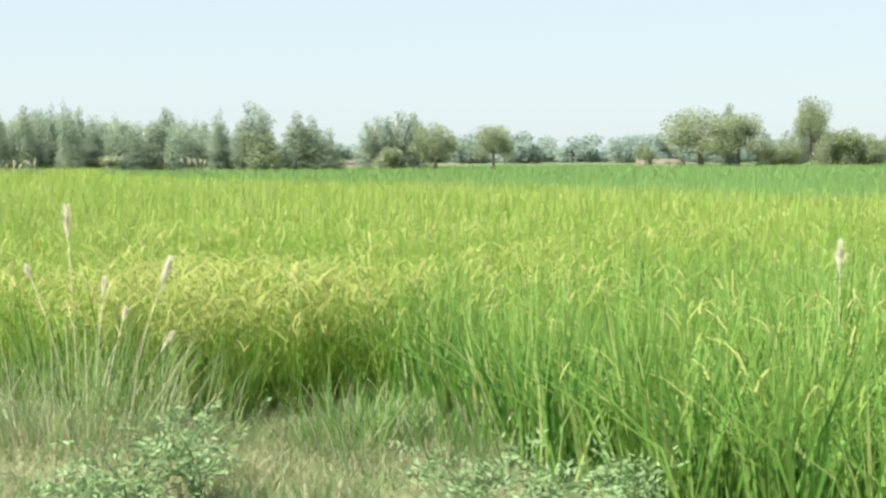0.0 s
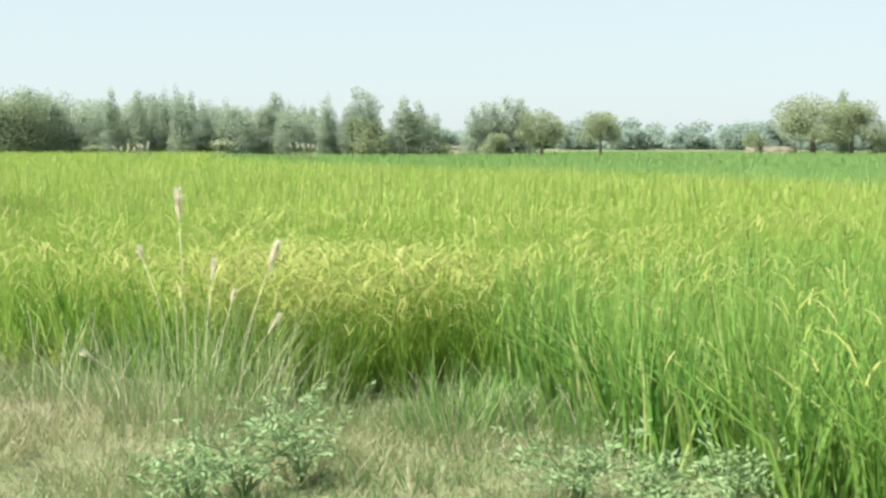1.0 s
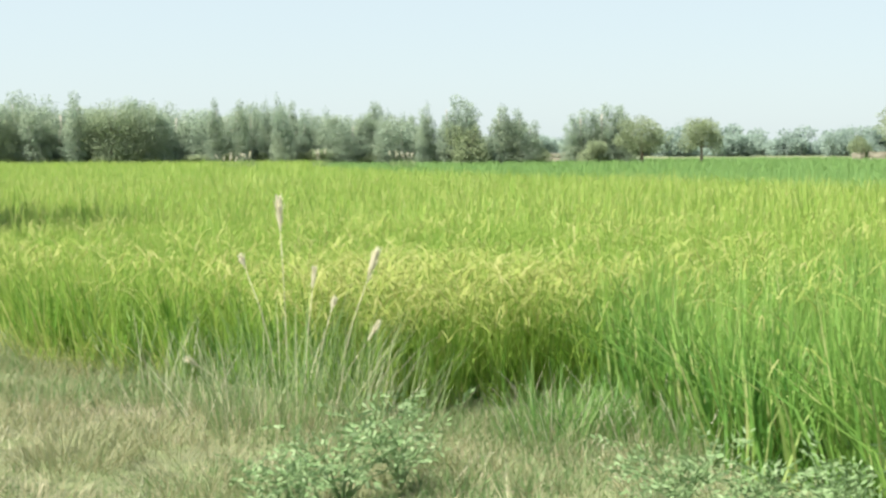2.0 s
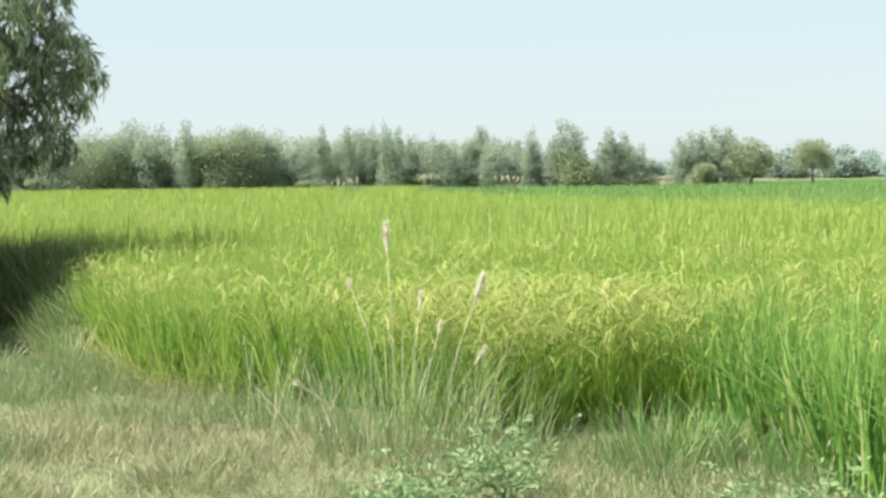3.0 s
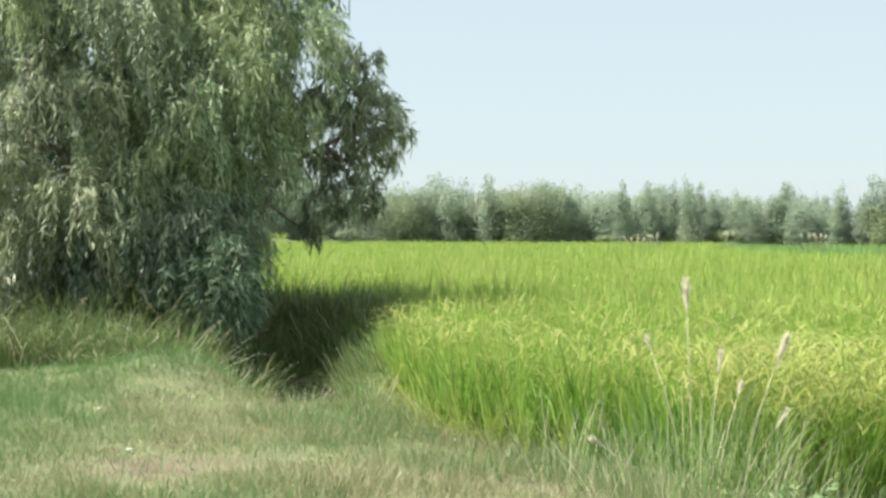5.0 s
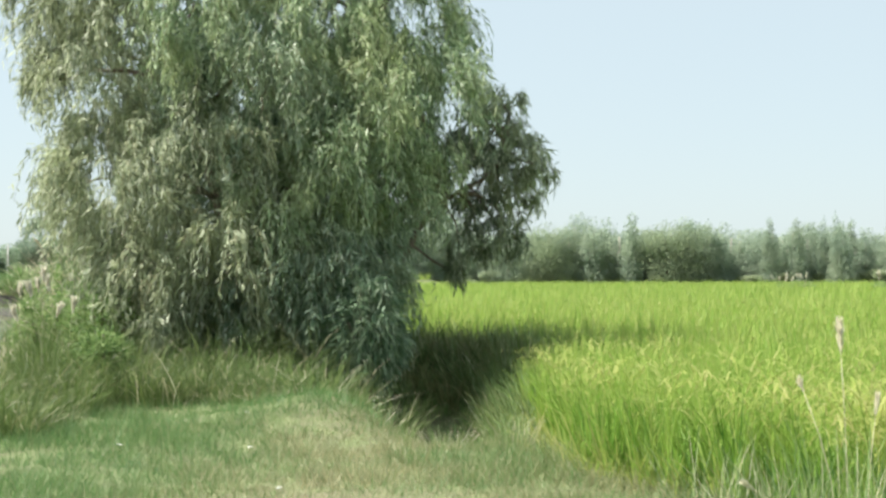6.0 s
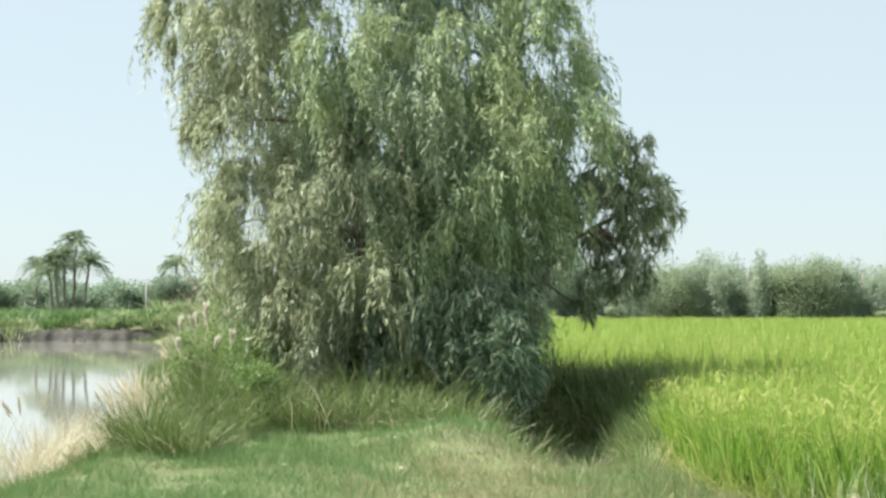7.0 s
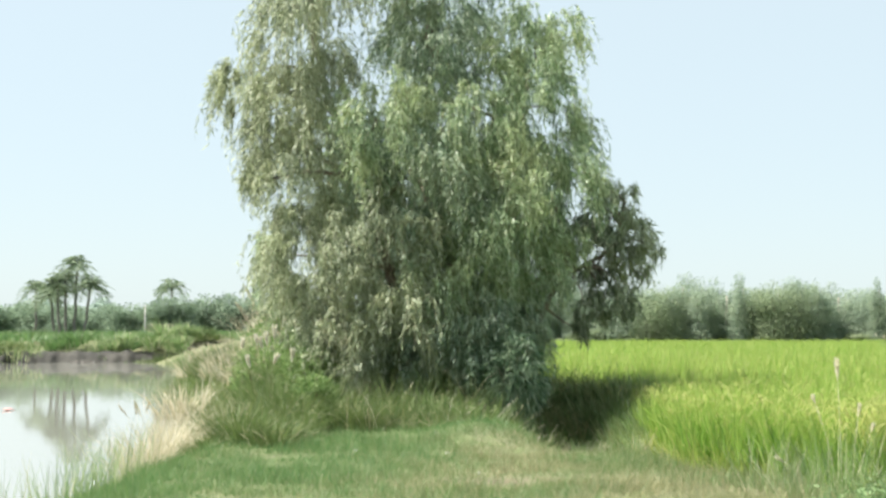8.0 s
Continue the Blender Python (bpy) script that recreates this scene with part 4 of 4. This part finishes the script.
for x, y in ((-4.6, 13.6), (-5.2, 14.3), (-5.8, 15.4), (-4.2, 12.5), (-3.5, 12.6), (-6.3, 16.2)):
    tussock("rim_tussock", "dry straw tuft on the gully rim", x, y, 0.25, rng.uniform(0.25, 0.4), 60, M_KANS, 0.35, 0.3, 0.008, "gully rim tufts", dry=25)


def build_bank_grass():
    """Rank grass behind the tree and along the pond."""
    poly = [(-13, 18.5), (-8, 21.5), (-7.2, 23.5), (-11.5, 30), (-21, 43), (-30, 58), (-40, 52), (-22, 29)]
    x, y = scatter(poly, -42, -5, 18, 60, 0.17)
    n = len(x)
    h = rng.uniform(0.3, 0.75, n)
    g = strips(np.stack([x, y, ground_z(x, y) - 0.02], 1), rng.uniform(0, 6.28, n), h, rng.uniform(0.03, 0.06, n), rng.uniform(0, 0.6, n), rng.uniform(0, 0.7, n), (0, 0.6, 1.0), twist=rng.uniform(0, 3.14, n))
    tagged(part("bank_grass", mesh_of("bank_grass", *g), M_REED), "rank olive grass behind the weeping tree", "grass", kind="stuff")


build_bank_grass()


# ---------------------------------------------------------------- distant trees
def crown_mesh(lobes, n, size, hang=0.0, slim=0.55):
    vs = []
    tot = sum(l[3] * l[4] for l in lobes)
    for cx, cy, cz, r, h in lobes:
        k = int(n * r * h / tot)
        u = rng.normal(size=(k, 3))
        u /= np.linalg.norm(u, axis=1, keepdims=True)
        p = u * (rng.random(k) ** 0.35)[:, None] * np.array([r, r, h]) * rng.uniform(0.85, 1.1, (k, 1)) + np.array([cx, cy, cz])
        d = u + rng.normal(0, 0.7, (k, 3))
        d[:, 2] -= hang
        s = size * rng.uniform(0.6, 1.5, k)
        vs.append(leaves(p, d, s, s * slim))
    return mesh_of("crown", *gather(vs))


def far_tree(name, label, category, lobes, n, size, trunk_h, trunk_r, leaf, hang=0.0, bark=None, group=""):
    root = thing(name, label, category, 0, 0, -500, group)
    part("trunk", mesh_of("trunk", *tube(bend((0, 0, -0.02), (0.01, 0.01, trunk_h), 0, 5, 0.006), taper(5, trunk_r, trunk_r * 0.35), 7), smooth=True), bark or M_BARK, root)
    for cx, cy, cz, r, h in lobes[:4]:
        part("limb", mesh_of("limb", *tube(bend((0, 0, trunk_h * 0.55), (cx, cy, cz), 0.01, 4, 0.008), taper(4, trunk_r * 0.5, trunk_r * 0.15), 5)), bark or M_BARK, root)
    part("crown", crown_mesh(lobes, n, size, hang, 0.34 if hang > 0.3 else 0.55), leaf, root)
    return root


def euc_lobes(k, spread=0.13):
    """Slim upright plumes side by side, each of lobes that narrow to a soft tip."""
    out = []
    for i in range(k):
        a, r = rng.uniform(0, 6.28), spread * math.sqrt(rng.random())
        cx, cy, top = r * math.cos(a), r * math.sin(a), (1.0 if i == 0 else rng.uniform(0.6, 0.97))
        for z in np.arange(0.07, top - 0.02, 0.085):
            w = 0.135 * (1 - (z / top) ** 2.6) ** 0.6 + 0.02
            out.append((cx + rng.normal(0, 0.022), cy + rng.normal(0, 0.022), z, w * rng.uniform(0.55, 1.3), 0.075 * rng.uniform(0.8, 1.4)))
    return out


def round_lobes(k, low):
    out = []
    for i in range(k):
        a, r = rng.uniform(0, 6.28), 0.27 * math.sqrt(rng.random())
        z = low + (1 - low) * rng.uniform(0.30, 0.80)
        out.append((r * math.cos(a), r * math.sin(a), z - 0.3 * r, rng.uniform(0.11, 0.18), (1 - low) * rng.uniform(0.12, 0.2)))
    return out


EUC = [far_tree("eucalyptus_tree", "feathery grey-green eucalyptus in the tree belt, paled for haze", "tree", euc_lobes(k), 8500, 0.030, 0.8, 0.014, M_FAR_EUC, 1.0, M_BARK_PALE, "tree belt") for k in (3, 4, 5, 5, 4, 3)]
WIDE = [far_tree("eucalyptus_tree", "broad feathery grey-green eucalyptus in the tree belt, paled for haze", "tree", euc_lobes(8, 0.24), 11000, 0.026, 0.8, 0.016, M_FAR_EUC, 0.8, M_BARK_PALE, "tree belt") for _ in range(4)]
ROUND = [far_tree("acacia_tree", "rounded olive-green acacia at the field edge", "tree", round_lobes(26, 0.10), 8500, 0.025, 0.6, 0.03, M_FAR_ACACIA, 0.1, group="tree belt") for _ in range(3)]
LOW = [far_tree("shrub", "rounded green shrub at the field edge", "shrub", round_lobes(18, -0.3), 6500, 0.036, 0.5, 0.02, M_FAR_ACACIA, 0.0, group="tree belt") for _ in range(3)]
DOME = [far_tree("broad_tree", "broad olive tree standing out of the belt", "tree", round_lobes(34, -0.25), 12000, 0.021, 0.5, 0.02, M_FAR_OLIVE, 0.3, group="tree belt") for _ in range(2)]
HAZE = [far_tree("distant_tree", "tree far beyond the fields, haze put into its grey-green leaf colour", "tree", round_lobes(14, -0.3), 3600, 0.055, 0.5, 0.02, M_FAR_HAZE, 0.0, group="distant woods") for _ in range(3)]


def plant(kinds, az, dist, height, width, label="", eye=(0, 0)):
    """One of the kinds at an azimuth in degrees, with its height and width in metres."""
    a = radians(az)
    x, y = eye[0] + dist * math.sin(a), eye[1] + dist * math.cos(a)
    src = kinds[int(rng.integers(len(kinds)))]
    wide = {"eucalyptus_tree": 0.42}.get(src.name.split(".")[0], 0.74)
    sc = Matrix.Diagonal((width / wide, width / wide, height, 1))
    ob = copy_thing(src, pose(x, y, float(ground_z(x, y)) - 0.05, 0, 0, rng.uniform(0, 360)) @ sc)
    if label:
        tagged(ob, label)
    return ob


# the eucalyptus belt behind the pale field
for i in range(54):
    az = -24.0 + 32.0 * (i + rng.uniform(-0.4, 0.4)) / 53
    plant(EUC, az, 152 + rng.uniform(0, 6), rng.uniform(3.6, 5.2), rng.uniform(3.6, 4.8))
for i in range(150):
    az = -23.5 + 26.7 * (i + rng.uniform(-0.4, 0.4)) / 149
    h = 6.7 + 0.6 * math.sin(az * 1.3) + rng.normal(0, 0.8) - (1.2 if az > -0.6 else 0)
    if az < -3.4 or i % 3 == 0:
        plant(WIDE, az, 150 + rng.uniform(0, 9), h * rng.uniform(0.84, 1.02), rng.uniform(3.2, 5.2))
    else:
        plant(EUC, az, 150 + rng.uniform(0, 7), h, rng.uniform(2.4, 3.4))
for i in range(26):
    plant(LOW, -17.5 + 26.0 * (i + rng.uniform(-0.4, 0.4)) / 25, 148.5 + rng.uniform(0, 2), rng.uniform(1.3, 2.4), rng.uniform(3, 4.5))
for az, h, w in ((-14.1, 7.9, 7.0), (-9.1, 8.1, 8.0), (-8.2, 7.4, 5.5), (-10.5, 8.1, 3.2), (-12.4, 6.6, 4.0), (-7.4, 7.0, 3.6)):
    plant(DOME if w > 5 else EUC, az, 149, h, w)
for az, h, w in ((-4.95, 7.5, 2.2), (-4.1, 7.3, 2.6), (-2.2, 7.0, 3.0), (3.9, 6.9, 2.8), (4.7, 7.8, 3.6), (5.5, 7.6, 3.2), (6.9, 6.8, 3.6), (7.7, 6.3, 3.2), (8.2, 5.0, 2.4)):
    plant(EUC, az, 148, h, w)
plant(LOW, 5.6, 146, 5.2, 5.0, "bright green shrub in front of the belt")
plant(EUC, 10.3, 160, 6.8, 4.0)
plant(EUC, 11.2, 160, 7.4, 4.6)
plant(EUC, 11.9, 160, 7.0, 3.6)
plant(LOW, 10.7, 156, 3.3, 4.0)
plant(ROUND, 12.85, 156, 6.1, 6.0, "round-headed acacia on a bare trunk")
plant(ROUND, 15.3, 156, 6.1, 5.0, "round-headed acacia on a bare trunk")
plant(ROUND, 23.9, 185, 9.0, 11.0, "broad spreading acacia at the field edge")
plant(ROUND, 25.4, 187, 8.4, 8.0, "broad spreading acacia at the field edge")
plant(EUC, 25.0, 192, 9.2, 2.5)
plant(LOW, 26.6, 188, 5.0, 5.0)
plant(LOW, 27.4, 190, 5.4, 4.5)
plant(ROUND, 28.3, 188, 10.5, 5.6, "tall irregular tree above its neighbours")
plant(LOW, 29.2, 186, 6.2, 6.5)
plant(LOW, 30.4, 188, 5.4, 5.5)
plant(LOW, 31.5, 188, 5.6, 6.0)
plant(LOW, 21.6, 190, 4.0, 3.2, "brownish thorny shrub beside a clay wall")
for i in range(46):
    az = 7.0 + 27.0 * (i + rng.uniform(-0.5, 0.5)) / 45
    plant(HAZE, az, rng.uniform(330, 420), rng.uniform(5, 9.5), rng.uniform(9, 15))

# clay walls and pale grass heaps at the field edge
def clay_wall(az, dist, length, height):
    a = radians(az)
    x, y = dist * math.sin(a), dist * math.cos(a)
    bm = bmesh.new()
    bmesh.ops.create_cube(bm, size=1)
    bmesh.ops.subdivide_edges(bm, edges=bm.edges[:], cuts=5, use_grid_fill=True)
    for v in bm.verts:
        v.co = Vector((v.co.x * length, v.co.y * 0.5, (v.co.z + 0.5) * height)) + noise.noise_vector(v.co * 3 + Vector((az, 0, 0))) * 0.14
    bmesh.ops.bevel(bm, geom=[e for e in bm.edges if e.calc_face_angle(0) > 0.9], offset=0.06, segments=2, affect="EDGES")
    me = bpy.data.meshes.new("clay_wall")
    bm.to_mesh(me)
    bm.free()
    ob = part("clay_wall", me, M_CLAY)
    ob.matrix_world = pose(x, y, float(ground_z(x, y)) - 0.1, 0, 0, -az)
    return tagged(ob, "low crumbling tan clay wall at the field edge", "wall", "clay walls")


clay_wall(22.6, 189, 4.5, 1.35)
clay_wall(21.5, 189, 1.6, 1.2)
clay_wall(9.1, 162, 4.0, 1.3)
for az, d, h, w in ((-4.4, 104, 1.05, 0.6), (-3.6, 104, 1.2, 0.8), (-0.65, 100, 1.3, 0.6), (2.6, 112, 1.25, 0.7), (3.1, 112, 1.05, 0.5)):
    a = radians(az)
    ob = tussock("kans_grass_clump", "distant kans grass clump with whitish plumes between the fields", d * math.sin(a), d * math.cos(a), w, h, 160, M_KANS, 0.4, 0.5, 0.05, "kans clumps between the fields")
    for k in range(6):
        flower_stalk(ob, rng.normal(0, w * 0.35), rng.normal(0, w * 0.35), 0, h * rng.uniform(0.8, 1.1), rng.normal(0, 0.25), rng.normal(0, 0.2), 0.32, 0.035, M_PLUME)


# ---------------------------------------------------------------- beyond the pond
EYE = (1.0, -4.1)


def place(az, dist):
    a = radians(az)
    return EYE[0] + dist * math.sin(a), EYE[1] + dist * math.cos(a)


def palm(az, dist, height, lean=0.0):
    x, y = place(az, dist)
    root = thing("date_palm", "slender date palm with an arching feathery crown", "palm", x, y, float(ground_z(x, y)) - 0.05, "date palms")
    top = Vector((lean, 0, height - 1.2))
    pts = bend((0, 0, 0), top, 0, 8, 0.05)
    part("trunk", mesh_of("trunk", *tube(pts, taper(8, 0.15, 0.11), 9), smooth=True), M_PALM_BARK, root, "rough grey-brown palm trunk")
    for i in range(54):
        a, up = rng.uniform(0, 6.28), rng.uniform(-0.4, 1.45)
        L = rng.uniform(1.6, 2.2)
        u = Vector((math.cos(a), math.sin(a), 0))
        ps, ds = [], []
        for j in range(14):
            s = (j + 1) / 14
            p = top + u * L * (s * math.cos(up) * 0.95) + Vector((0, 0, L * (math.sin(up) * s - 0.55 * s * s)))
            sd_ = Vector((-u.y, u.x, 0))
            for e in (-1, 1):
                ps.append(tuple(p))
                ds.append(tuple(sd_ * e * 0.8 + u * 0.7 + Vector((0, 0, -0.35))))
        n = len(ps)
        part("frond", mesh_of("frond", *leaves(np.array(ps), np.array(ds), np.full(n, 0.48), np.full(n, 0.075))), M_PALM, root)
    return root


for az, dist, height, lean in ((-38.5, 128, 8.1, 0.2), (-38.8, 129, 6.9, -0.3), (-39.05, 128, 6.2, -0.5), (-38.15, 127, 6.3, 0.8), (-39.25, 131, 5.5, -0.6), (-40.0, 150, 6.6, 0.1), (-34.6, 150, 7.0, 0.1)):
    palm(az, dist, height, lean)
PTREE = [far_tree("pond_side_tree", "dense dark green tree behind the pond", "tree", round_lobes(14, -0.2), 6000, 0.034, 0.5, 0.025, M_POND_TREE, 0.0, group="trees behind the pond") for _ in range(3)]
for az, d, h, w in ((-42.61, 150, 5.0, 8), (-41.54, 148, 5.3, 7), (-40.45, 165, 5.4, 7), (-39.35, 160, 5.0, 8), (-38.46, 158, 4.6, 7), (-37.34, 170, 5.4, 8), (-36.2, 165, 5.2, 8), (-35.06, 146, 5.6, 5.5), (-34.26, 146, 5.9, 6.0), (-32.98, 150, 6.2, 7), (-31.81, 150, 6.0, 8), (-38.79, 138, 3.8, 4), (-30.4, 150, 6.0, 8)):
    plant(PTREE, az, d, h, w, eye=EYE)
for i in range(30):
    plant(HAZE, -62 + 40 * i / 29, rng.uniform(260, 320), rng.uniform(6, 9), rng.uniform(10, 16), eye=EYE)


for src in EUC + WIDE + DOME + ROUND + LOW + HAZE + PTREE:
    for ob in (*src.children_recursive, src):
        bpy.data.objects.remove(ob)


def build_far_bank():
    # crop behind the bank, reeds and mud along it
    n = 26000
    a, d = np.radians(rng.uniform(-56, -30, n)), rng.uniform(112, 146, n)
    x, y = EYE[0] + d * np.sin(a), EYE[1] + d * np.cos(a)
    k = ~inside(x, y, POND)
    x, y = x[k], y[k]
    n = len(x)
    g = strips(np.stack([x, y, ground_z(x, y)], 1), rng.uniform(0, 6.28, n), rng.uniform(0.5, 1.1, n), np.full(n, 0.12), rng.uniform(0, 0.5, n), rng.uniform(0, 0.5, n), (0, 1.0))
    tagged(part("bank_crop", mesh_of("bank_crop", *g), M_GRASS), "low green crop on the opposite pond bank", "crop", kind="stuff")
    n = 30000
    a, d = np.radians(rng.uniform(-45.96, -32.05, n)), 107.6 + 3.6 * rng.random(n) ** 0.8
    x, y = EYE[0] + d * np.sin(a), EYE[1] + d * np.cos(a)
    k = rng.random(n) < 0.42 + 0.6 * wave(x, y, 0.16, 3)
    x, y, d = x[k], y[k], d[k]
    n = len(x)
    z = np.maximum(ground_z(x, y), np.clip((d - 107.2) * 0.6 - 0.6, -0.6, 0.4))
    g = strips(np.stack([x, y, z], 1), rng.uniform(0, 6.28, n), rng.uniform(0.2, 0.75, n) * (1 + 0.5 * wave(x, y, 0.5, 2)), np.full(n, 0.07), rng.uniform(0, 0.6, n), rng.uniform(0, 0.7, n), (0, 1.0))
    tagged(part("bank_reeds", mesh_of("bank_reeds", *g), M_REED), "brownish reeds along the opposite pond bank", "reed", kind="stuff")


build_far_bank()


def strip_bank(name, label, az0, az1, dist, z0, z1, mat, depth=2.5):
    """An eroded earth bank between two directions."""
    vs, ts, m = [], [], 160
    for i in range(m + 1):
        az = az0 + (az1 - az0) * i / m
        for k, (dd, zz) in enumerate(((0, z0), (0.25 * depth, z0 + 0.55 * (z1 - z0)), (0.6 * depth, z1), (depth, z1 - 0.2), (depth + 0.1, z0 - 0.4))):
            x, y = place(az, dist + dd + 1.1 * noise.noise((i * 0.13, k * 0.5, dist)) + 0.15 * noise.noise((i * 0.4, k * 1.3, dist)))
            e = min(1, 4 * min(i, m - i) / m)
            vs.append((x, y, z0 + (zz - z0) * e + (0.22 * noise.noise((i * 0.21, k, 3.0)) + 0.05 * noise.noise((i * 0.5, k * 2.0, 5.0))) * (k > 0)))
    for i in range(m):
        for k in range(4):
            a = i * 5 + k
            ts += [(a, a + 5, a + 6), (a, a + 6, a + 1)]
    tagged(part(name, mesh_of(name, vs, ts, smooth=True), mat), label, "bank", kind="structure")


strip_bank("bank_mud", "dark eroded mud bank above the water", -45.96, -32.28, 107, WATER_Z - 0.2, 0.15, M_MUD)
strip_bank("bank_sand", "pale sandy spit at the foot of the bank", -38.9, -37.5, 105, WATER_Z - 0.15, -0.5, M_SAND, 3.0)
x, y = place(-35.66, 128)
pole = thing("concrete_pole", "thin pale utility pole behind the pond", "pole", x, y, float(ground_z(x, y)) - 0.05)
part("shaft", mesh_of("shaft", *tube([(0, 0, 0), (0, 0, 1.6), (0, 0, 3.2)], [0.09, 0.08, 0.065], 8)), M_CONCRETE, pole)
part("cap", mesh_of("cap", *tube([(0, 0, 3.2), (0, 0, 3.26)], [0.085, 0.06], 8)), M_CONCRETE, pole)

# rank clumps on the opposite bank
for az, d, h, w, m in ((-40.71, 109, 2.6, 2.4, M_KANS),
                       (-41.1, 110, 2.0, 2.0, M_REED),
                       (-40.12, 109, 1.8, 1.6, M_KANS),
                       (-33.4, 82, 2.0, 1.8, M_KANS),
                       (-32.86, 78, 2.1, 1.6, M_STRAW),
                       (-34.02, 95, 1.6, 2.0, M_REED),
                       (-35.06, 106, 1.0, 2.0, M_REED),
                       (-36.09, 106, 0.9, 2.0, M_REED),
                       (-41.65, 108, 1.1, 2.0, M_REED),
                       (-39.46, 107, 0.9, 2.0, M_KANS)):
    x, y = place(az, d)
    tussock("bank_reed_clump", "pale flowering reed clump on the opposite bank" if m is M_STRAW else "tall green reed clump on the opposite bank", x, y, w, h, 420, m, 0.35, 0.5, 0.06, "opposite bank reeds", "reed")
for i in range(46):
    az = -47 + 14.5 * (i + rng.random()) / 46
    x, y = place(az, 107.6 + rng.uniform(0, 4.5))
    tussock("bank_scrub", "low tangled scrub along the opposite bank", x, y, rng.uniform(1.0, 2.2), rng.gamma(5, 0.2), 260, (M_REED, M_SCRUB, M_GRASS, M_KANS)[int(rng.integers(4))], 0.5, 0.6, 0.07, "opposite bank scrub", "scrub")
x, y = place(-35.06, 126)
clay_wall(math.degrees(math.atan2(x, y)), math.hypot(x, y), 2.4, 1.5)
# scraps lying in the grass and on the water
def scrap(x, y, z, size, mat, label):
    bm = bmesh.new()
    bmesh.ops.create_grid(bm, x_segments=4, y_segments=3, size=size * 0.5)
    for v in bm.verts:
        v.co.z = size * 0.25 * noise.noise(v.co * 22 + Vector((x, y, 0))) + size * 0.12
    bmesh.ops.solidify(bm, geom=bm.faces[:], thickness=0.004)
    me = bpy.data.meshes.new("scrap")
    bm.to_mesh(me)
    bm.free()
    ob = part("litter_scrap", me, mat)
    ob.matrix_world = pose(x, y, z, 0, 0, 40 * x)
    tagged(ob, label, "litter", "litter")


for x, y in ((-5.7, 11.3), (-6.9, 11.0), (-6.6, 13.0), (-4.5, 9.4)):
    scrap(x, y, float(ground_z(x, y)) + 0.04, 0.045, M_SCRAP, "crumpled white scrap lying in the grass")
x, y = place(-41.54, 42)
scrap(x, y, WATER_Z, 0.3, M_PINK, "pinkish scrap floating on the pond")
